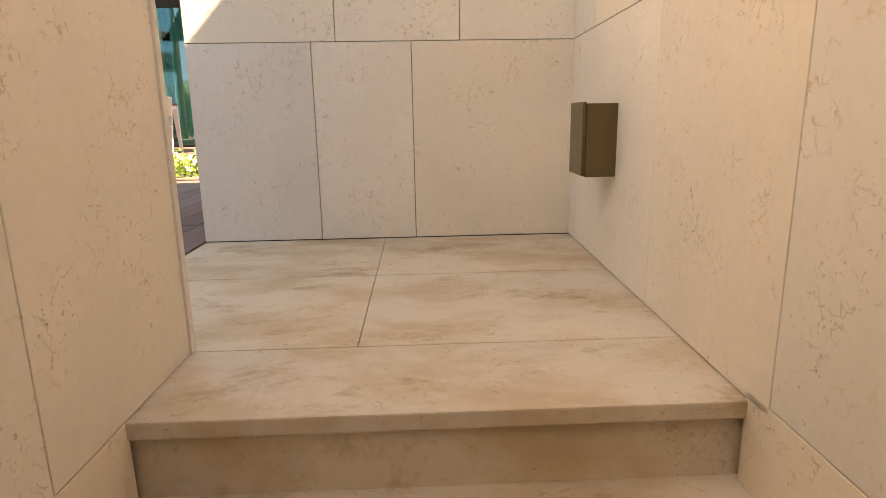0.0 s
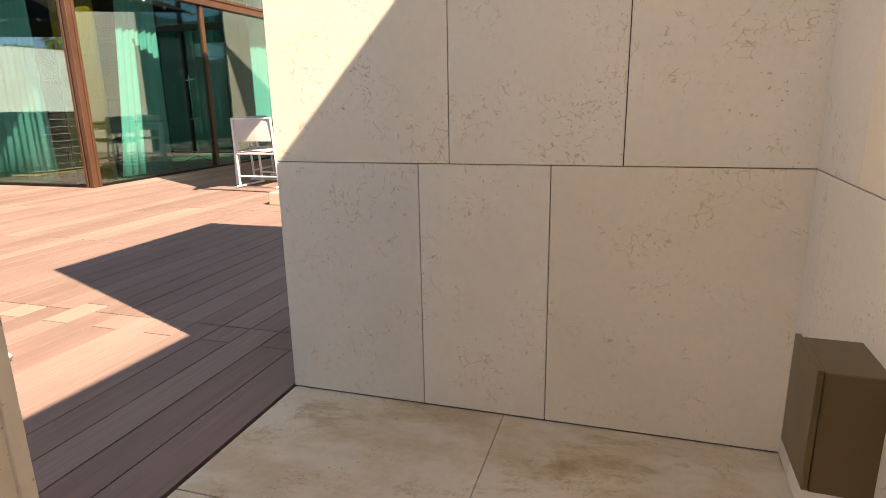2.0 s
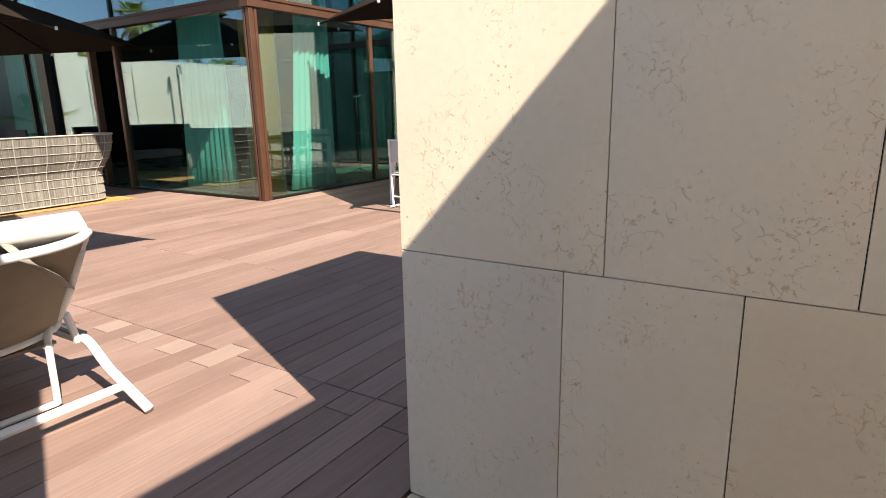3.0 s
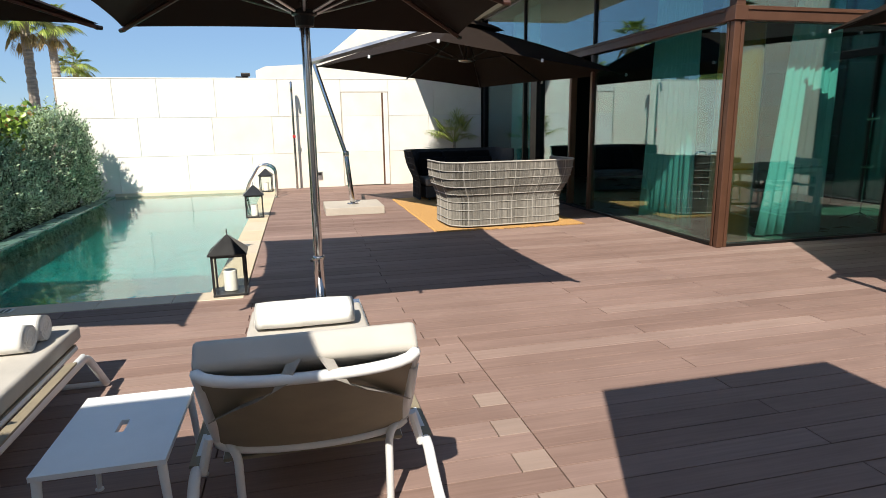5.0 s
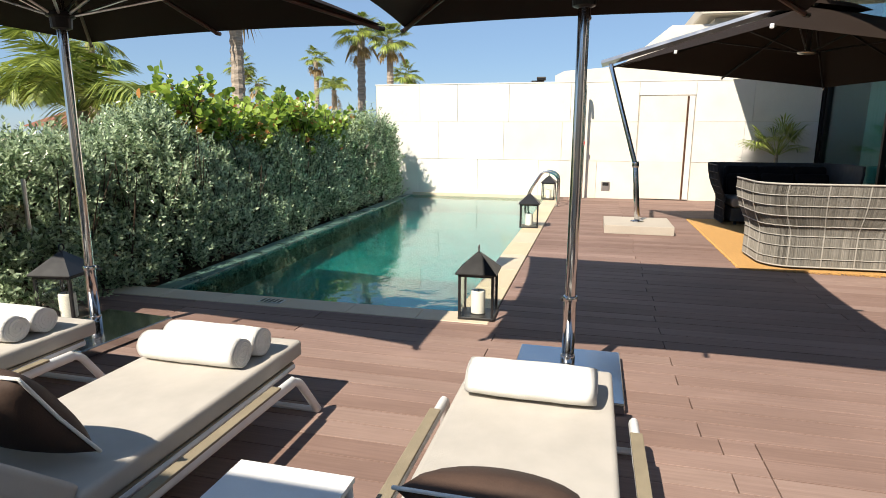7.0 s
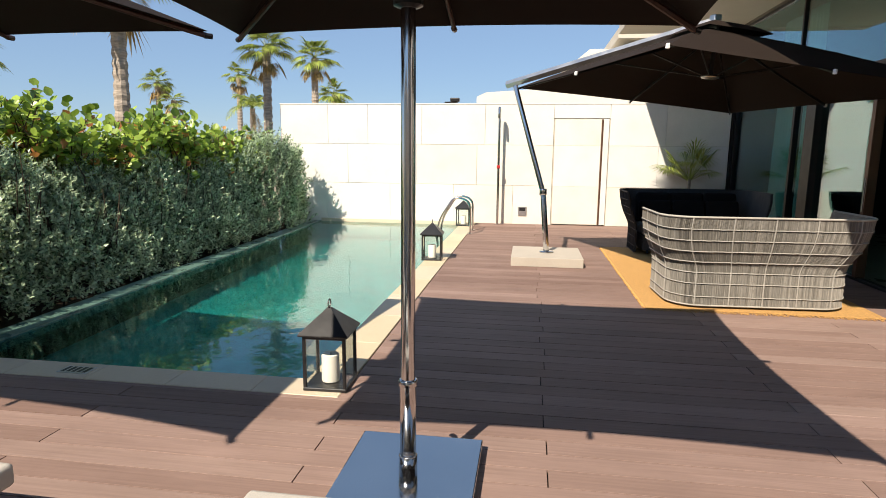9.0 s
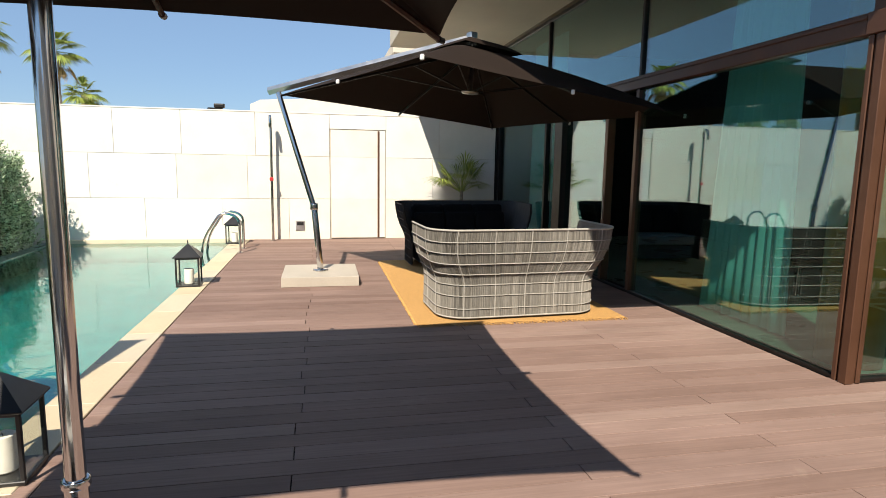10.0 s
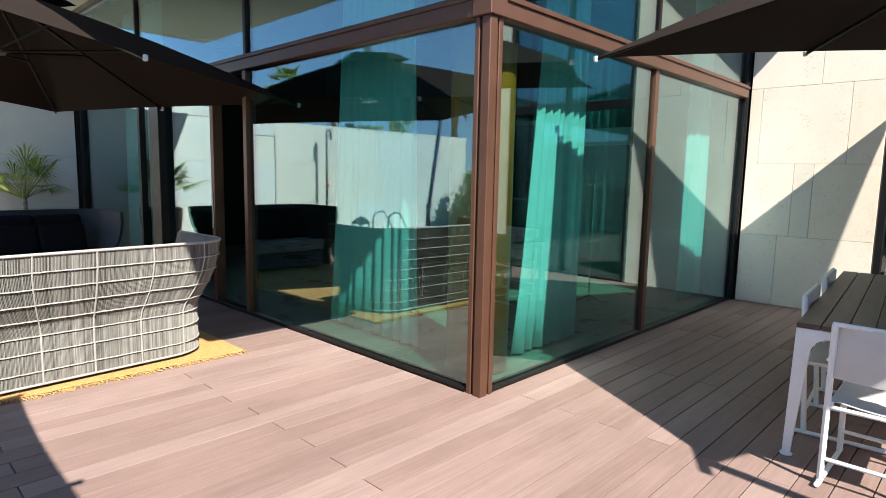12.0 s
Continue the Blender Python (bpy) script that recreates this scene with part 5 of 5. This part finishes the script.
def sprigs(roots, ways, lengths, leaves, rng):
    """Leaves set round many short shoots: places, growing directions and faces."""
    n = len(roots)
    ways = ways / np.linalg.norm(ways, axis=1)[:, None]
    f = (np.arange(leaves) + 0.6) / leaves
    at = roots[:, None, :] + ways[:, None, :] * (lengths[:, None] * f[None, :])[:, :, None]
    spin = rng.uniform(0, 6.28, (n, 1)) + np.arange(leaves)[None, :] * 2.4
    ref = np.cross(ways, np.array([0.31, 0.83, 0.46]))
    ref /= np.linalg.norm(ref, axis=1)[:, None]
    other = np.cross(ways, ref)
    out = ref[:, None, :] * np.cos(spin)[:, :, None] + other[:, None, :] * np.sin(spin)[:, :, None]
    along = out * 0.85 + ways[:, None, :] * (0.35 + 0.7 * f)[None, :, None] + rng.normal(0, 0.2, out.shape)
    face = ways[:, None, :] - out * 0.35 + rng.normal(0, 0.3, out.shape)
    return at.reshape(-1, 3), along.reshape(-1, 3), face.reshape(-1, 3)


def hedge_face(x):
    return -1.93 - 0.043 * (-5.8 - x) + 0.2 * min(1, max(0, (-12.7 - x) / 0.8))


def hedge_top(x):
    return 1.2 + 0.07 * math.sin(x * 1.7) + 0.07 * math.sin(x * 4.3 + 1) + 0.5 * math.exp(-((x + 13.3) / 0.9) ** 2) + 0.36 * math.exp(-((x + 7.4) / 0.5) ** 2)


def swelling(x, z, seed):
    return noise.noise(Vector((x * 1.1, z * 1.3, seed))) * 0.6 + noise.noise(Vector((x * 3.1, z * 3.1, seed + 9))) * 0.35


hd = thing("hedge", pose(0, 0, -1.4), "dense silver-green leafy hedge along the pool", "hedge")
rg = np.random.default_rng(3)
roots, ways = [], []
while len(roots) < 8600:
    x = rg.uniform(-14.6, -4.5)
    top = hedge_top(x)
    if rg.random() < 0.64:
        z = -0.1 + (top + 0.1) * rg.random() ** 0.9
        lean = (0.15 + 0.5 * min(1, max(0, (x + 12.9) / 1.6))) * (max(z, 0) / top) ** 1.4
        y = hedge_face(x) - 0.1 - lean + 0.2 * swelling(x, z, 3) - abs(rg.normal(0, 0.13))
        w = (rg.normal(0.35, 0.4), 0.35 + rg.normal(0, 0.3), rg.uniform(0.3, 1.1))
    else:
        y = hedge_face(x) - rg.uniform(0.7, 1.45)
        z = top - 0.1 + 0.22 * swelling(x, y * 2, 7) - abs(rg.normal(0, 0.08))
        w = (rg.normal(0.1, 0.3), rg.normal(0.1, 0.3), 1.0)
    roots.append((x, y, z + 1.4))
    ways.append(w)
roots, ways = np.array(roots), np.array(ways)
at, along, face = sprigs(roots, ways, rg.uniform(0.13, 0.34, len(roots)), 16, rg)
leaf_mesh("foliage", at, along, face, 0.056 * rg.uniform(0.6, 1.3, len(at)), 0.47, 0.25, SILVERLEAF, hd)
bm = bmesh.new()
rng = random.Random(9)
for k in range(210):
    x = rng.uniform(-14.0, -4.6)
    y = hedge_face(x) - rng.uniform(0.3, 0.75)
    tube([(x, y, 0.02), (x + rng.uniform(-0.2, 0.2), y + rng.uniform(-0.05, 0.15), 1.6), (x + rng.uniform(-0.4, 0.4), y + rng.uniform(-0.1, 0.2), 1.4 + hedge_top(x) - rng.uniform(0.05, 0.5))], 0.016, 5, bm, r_end=0.004)
tagged(part("inner_growth", bm, TWIG, hd, "bare brown inner stems"), kind="stuff")
# dark boxes behind the leaves, added as the depth shade between shoots
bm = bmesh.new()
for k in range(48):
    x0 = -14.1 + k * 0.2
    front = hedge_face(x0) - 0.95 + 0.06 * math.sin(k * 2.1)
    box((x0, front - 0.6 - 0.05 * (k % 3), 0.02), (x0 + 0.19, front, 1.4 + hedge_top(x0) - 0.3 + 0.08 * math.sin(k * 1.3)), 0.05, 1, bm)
part("shade_core", bm, TWIG, hd, "dark blocks added as the shade inside the hedge")


def sea_grape(x0, x1, y0, y1, top_fn, n, seed, label, rust=0.06):
    """Large round leaves on upright shoots that stand above the given height by turns."""
    cx, cy = (x0 + x1) / 2, (y0 + y1) / 2
    u = thing("sea_grape_bush", pose(cx, cy, -1.4), label, "bush")
    rng = np.random.default_rng(seed)
    x, y = rng.uniform(x0, x1, n), rng.uniform(y0, y1, n)
    z = np.array([top_fn(a) + 0.28 * noise.noise(Vector((a * 1.9, b * 1.5, seed))) for a, b in zip(x, y)]) - rng.uniform(0.25, 0.95, n)
    roots = np.stack([x - cx, y - cy, z + 1.4], 1)
    ways = np.stack([rng.normal(0.1, 0.35, n), rng.normal(0.25, 0.35, n), np.ones(n)], 1)
    at, along, face = sprigs(roots, ways, rng.uniform(0.3, 0.5, n), 8, rng)
    face = face + np.array([0.4, 0.2, 0.6])
    size = 0.108 * rng.uniform(0.5, 1.25, len(at))
    dry = rng.random(len(at)) < rust
    leaf_mesh("foliage", at[~dry], along[~dry], face[~dry], size[~dry], 1.0, 0.16, GRAPELEAF, u, True)
    if rust:
        leaf_mesh("dry_foliage", at[dry], along[dry], face[dry], size[dry], 0.9, 0.25, RUSTLEAF, u, True)
    bm = bmesh.new()
    for p, w in zip(roots[::2], ways[::2]):
        w = Vector(w).normalized()
        tube([(p[0] * 0.96, p[1] * 0.8, 0.02), Vector(p) - w * 0.3, Vector(p) + w * 0.4], 0.014, 5, bm, r_end=0.005)
    tagged(part("branchwork", bm, TWIG, u), kind="stuff")
    return u


sea_grape(-13.6, -7.9, -3.6, -2.75, lambda x: 1.98 - 0.05 * (x + 7.9) * -1 + 0.1 * math.sin(x * 2.2), 760, 31, "broad-leaved sea grape rising behind the hedge", 0.1)
sea_grape(-5.1, -2.6, -3.6, -2.6, lambda x: 1.0, 110, 37, "broad-leaved sea grape behind the glass fence", 0.0)

bed2 = thing("ground_plants", pose(-2.1, 5.35, 0), "small bright green bedding plants in the deck", "plant")
part("soil", box((-0.35, -0.2, 0.0005), (0.5, 0.2, 0.02), 0.004), EARTH, bed2)
rg = np.random.default_rng(4)
cc = np.stack([rg.uniform(-0.3, 0.45, 260), rg.uniform(-0.17, 0.17, 260), 0.03 + rg.random(260) ** 2 * 0.22], 1)
leaf_cloud("foliage", cc, np.tile([0.2, -0.2, 1.0], (260, 1)), 0.07, 0.6, GRAPELEAF, bed2, 8, 0.2)

gf = struct("glass_fence", box((-5.05, -2.206, 0.03), (-1.0, -2.194, 1.05)), CLEAR, "frameless clear glass balustrade", "fence")
gf.visible_shadow = False
part("post", tube([(-5.06, -2.2, 0.0), (-5.06, -2.2, 1.06)], 0.016, 8), SILVER, gf)
part("shoe", box((-5.05, -2.23, 0.0), (-1.0, -2.17, 0.03), 0.003), SILVER, gf)


def frond(length, droop, leaflets, wide, rng, bm, base, direction, lift, fan=False):
    """One palm leaf: a bent rib with two rows of narrow leaflets, or a fan."""
    d = Vector((math.cos(direction), math.sin(direction), 0))
    side = Vector((-d.y, d.x, 0))
    pts = []
    for i in range(9):
        f = i / 8
        pts.append(base + d * length * f * (math.cos(lift) * (1 - 0.15 * f)) + Vector((0, 0, length * (math.sin(lift) * f - droop * f * f))))
    tube(pts[:7] if fan else pts, 0.012 * length, 4, bm, r_end=0.003 * length)
    if fan:
        o = pts[5]
        ax = (pts[6] - pts[4]).normalized()
        for k in range(leaflets):
            a = -1.9 + 3.8 * k / (leaflets - 1)
            v = (ax * math.cos(a) + side * math.sin(a)).normalized()
            L = length * 0.52 * (0.75 + 0.25 * math.cos(a)) * rng.uniform(0.9, 1.1)
            n = v.cross(side if abs(v.dot(side)) < 0.9 else ax).normalized() * wide
            w = v.cross(Vector((0, 0, 1))).normalized() * wide
            tip = o + v * L - Vector((0, 0, L * 0.28))
            mid = o + v * L * 0.55
            bm.faces.new([bm.verts.new(o), bm.verts.new(mid + w), bm.verts.new(tip), bm.verts.new(mid - w)])
        return
    for k in range(leaflets):
        f = 0.12 + 0.88 * k / (leaflets - 1)
        i = min(7, int(f * 8))
        p = pts[i].lerp(pts[i + 1], f * 8 - i)
        ax = (pts[i + 1] - pts[i]).normalized()
        for s in (-1, 1):
            L = length * 0.3 * math.sin(math.pi * (0.12 + 0.8 * f)) * rng.uniform(0.85, 1.1)
            v = (side * s * 0.8 + ax * 0.6 + Vector((0, 0, -0.18 + rng.uniform(-0.15, 0.1)))).normalized()
            w = ax * wide
            tip = p + v * L - Vector((0, 0, L * 0.22))
            mid = p + v * L * 0.5
            bm.faces.new([bm.verts.new(p), bm.verts.new(mid + w), bm.verts.new(tip), bm.verts.new(mid - w)])


def palm(x, y, crown_z, r, fronds, size, seed, label, fan=True, lean=0.0, dry=8, ground_z=-1.4):
    u = thing("palm_tree", pose(x, y, ground_z), label, "palm tree", "palms beyond the hedge")
    rng = random.Random(seed)
    H = crown_z - ground_z
    bm = bmesh.new()
    n = max(6, int(H / 0.1))
    ring0 = None
    pts = [Vector((lean * (1 - i / n) ** 2, 0, H * i / n)) for i in range(n + 1)]
    for i, p in enumerate(pts):
        rr = r * (1.25 - 0.35 * i / n) * (1.0 + (0.1 if i % 2 else -0.04) + rng.uniform(-0.06, 0.06))
        ring = [bm.verts.new(p + Vector((rr * math.cos(a), rr * math.sin(a), rng.uniform(-0.02, 0.02)))) for a in [2 * math.pi * j / 10 for j in range(10)]]
        if ring0:
            for j in range(10):
                bm.faces.new((ring0[j], ring0[(j + 1) % 10], ring[(j + 1) % 10], ring[j]))
        ring0 = ring
    bm.faces.new(ring0)
    part("trunk", bm, BARK, u, "rough ringed palm trunk")
    top = Vector((0, 0, H))
    bm = bmesh.new()
    for k in range(fronds):
        a = k * 2.399 + rng.uniform(-0.2, 0.2)
        lift = rng.uniform(-0.15, 1.25) if fan else rng.uniform(0.5, 1.4)
        frond(size * rng.uniform(0.8, 1.1), rng.uniform(0.25, 0.6) if fan else rng.uniform(0.45, 0.85), 26 if fan else 52, 0.028 * size if fan else 0.0075 * size, rng, bm, top, a, lift, fan)
    part("crown", bm, PALMLEAF, u, "spreading green fronds")
    if dry:
        bm = bmesh.new()
        for k in range(dry):
            frond(size * rng.uniform(0.6, 0.85), rng.uniform(0.5, 0.8), 22 if fan else 44, 0.024 * size if fan else 0.007 * size, rng, bm, top - Vector((0, 0, 0.1)), k * 2.4 + 1, rng.uniform(-0.9, -0.3), fan)
        part("dry_fronds", bm, DRYPALM, u, "hanging dry fronds")
    return u


palm(-13.4, -5.6, 5.2, 0.135, 26, 1.5, 1, "tall fan palm with a rough ringed trunk", True, 0.25, 3)
for x, y, z, r, n, s, sd in ((-39.5, -22.2, 5.9, 0.17, 18, 1.3, 2), (-42.0, -17.7, 6.6, 0.17, 18, 1.3, 3), (-16.3, -3.85, 3.95, 0.1, 22, 0.78, 4), (-35.6, -9.8, 6.7, 0.19, 22, 1.5, 5), (-44.6, -11.7, 5.6, 0.19, 22, 1.5, 6), (-17.3, -13.3, 4.2, 0.14, 20, 1.1, 7), (-35.9, -18.8, 4.4, 0.18, 14, 1.0, 8)):
    palm(x, y, z, r, n, s, sd, "fan palm with a slim trunk beyond the hedge", True, 0.3)
palm(-8.3, -4.9, 1.7, 0.14, 24, 2.2, 11, "feathery coconut palm behind the hedge", False, 0.0, 5)
palm(-28.5, -10.2, 3.4, 0.13, 12, 1.7, 12, "feathery palm beyond the hedge", False, 0.0, 2)
hut = thing("garden_pavilion", pose(-23.3, -18.7, -1.4), "small pavilion with a terracotta roof beyond the palms", "pavilion")
part("wall", box((-1.6, -1.6, 0), (1.6, 1.6, 3.0), 0.02), PLASTER, hut)
bm = bmesh.new()
a = [bm.verts.new((x * 2.2, y * 2.2, 3.0)) for x, y in ((-1, -1), (1, -1), (1, 1), (-1, 1))]
t = bm.verts.new((0, 0, 4.2))
bm.faces.new(a[::-1])
for k in range(4):
    bm.faces.new((a[k], a[(k + 1) % 4], t))
part("roof", bm, TERRA, hut)

pp = thing("potted_palm", pose(-14.35, 5.62, 0), "small fan palm in a tall dark planter", "potted palm")
part("pot", lathe([(0.25, 0.0), (0.33, 0.55), (0.35, 0.8), (0.33, 0.82), (0.31, 0.76)], 24), DARKMETAL, pp, "tall dark round planter", True)
rng = random.Random(15)
bm = bmesh.new()
for k in range(18):
    frond(rng.uniform(0.72, 1.0), rng.uniform(0.1, 0.32), 20, 0.015, rng, bm, Vector((0, 0, 1.0)), k * 2.399, rng.uniform(0.35, 1.35), True)
part("fronds", bm, PALMLEAF, pp)
part("trunk", tube([(0, 0, 0.74), (0.01, 0, 1.05)], 0.035, 8), BARK, pp)

vent = thing("roof_vent", pose(-15.25, 0.9, 2.5355), "small dark vent on top of the garden wall", "vent")
part("cap", box((-0.06, -0.1, 0.05), (0.06, 0.1, 0.13), 0.02, 2), DARKMETAL, vent)
part("stem", box((-0.04, -0.22, 0.0), (0.04, 0.06, 0.05), 0.008), DARKMETAL, vent)
nb = thing("neighbour_house", pose(-22, 0, -1.4), "white neighbouring villa with a sloping parapet beyond the wall", "house")
bm = bmesh.new()
prof = ((0.75, 0), (0.75, 4.7), (1.05, 4.84), (2.8, 4.95), (4.3, 6.15), (11.0, 6.15), (11.0, 0))
f, k = [[bm.verts.new((x, y, z)) for y, z in prof] for x in (0, -6)]
bm.faces.new(f)
bm.faces.new(k[::-1])
for i in range(len(prof)):
    bm.faces.new((f[i - 1], k[i - 1], k[i], f[i]))
part("wall", bm, PLASTER, nb)
part("roof", box((-6.2, 5.1, 6.38), (0.3, 11.2, 6.75), 0.03), SOFFIT, nb)
part("upper_wall", box((-6.0, 5.6, 6.15), (-0.4, 11.0, 6.38)), PLASTER, nb)

# ---- deck boards ----
deck = struct("deck", box((-14.9, 1.5, -0.31), (-1.0, 11.5, -0.301)), SUBDECK, "reddish-brown composite deck boards", "deck")
rng = random.Random(77)
PITCH, near, rest, patches = 0.15, [], [], []
edges = [-0.885] + [-1.06 - PITCH * k for k in range(94)]
for row, (x, x1) in enumerate(zip(edges, edges[1:])):
    x1 = max(x1, -14.99)
    y0, e = 1.437 if x < -5.6 else -3.4, 6.56 if x < -6.25 else 11.45
    if row < 22:                                      # end joints: regular lines across the terrace
        ends = [-2.5, 0.15, 2.79, 2.95 if row != 9 else 3.04, 5.6, 8.25, 10.9] if row % 2 else [-1.0, 1.5, 2.95, 4.2, 6.85, 9.5]
    else:
        ends = [-1.1, 1.52, 4.16, 6.8, 9.44] if row % 2 else [0.06, 2.7, 5.34, 7.98, 10.62]
    ends = [v if 2.7 < v < 3.1 else v + rng.uniform(-0.025, 0.025) for v in ends]
    cuts = [y0] + [v for v in ends if y0 + 0.2 < v < e - 0.2] + [e]
    for y, q in zip(cuts, cuts[1:]):
        piece = (x1 + 0.0028, x - 0.0028, y + 0.0032, q - 0.0032, rng.uniform(-0.0016, 0.0))
        if row % 2 and 6 < row < 21 and abs(y - 2.79) < 0.01:
            patches.append((row, piece))
        elif -8.6 < x < -1.2 and q > 0.6 and y < 8.6:
            near.append(piece)
        else:
            rest.append(piece)
x = 3.0
while x > -0.7:
    rest.append((x - PITCH + 0.0025, x - 0.0025, 4.0, 11.45, 0.0))
    x -= PITCH
for row, (x0, x1, y0, y1, dz) in patches:
    pale = row in (9, 11, 13, 15)
    part("board", box((x0, y0, -0.028), (x1, y1, dz), 0.001), DECK_PALE if pale else DECK, deck, "bleached short board" if pale else "")
near.sort(key=lambda p: abs(p[0] + 4.2) + 0.6 * abs(p[2] - 3.0))
for x0, x1, y0, y1, dz in near[:285]:
    part("board", box((x0, y0, -0.028), (x1, y1, dz), 0.001), DECK, deck)
bm = bmesh.new()
for x0, x1, y0, y1, dz in near[285:] + rest:
    box((x0, y0, -0.028), (x1, y1, dz), 0, 1, bm)
tagged(part("boarding", bm, DECK, deck), kind="stuff")
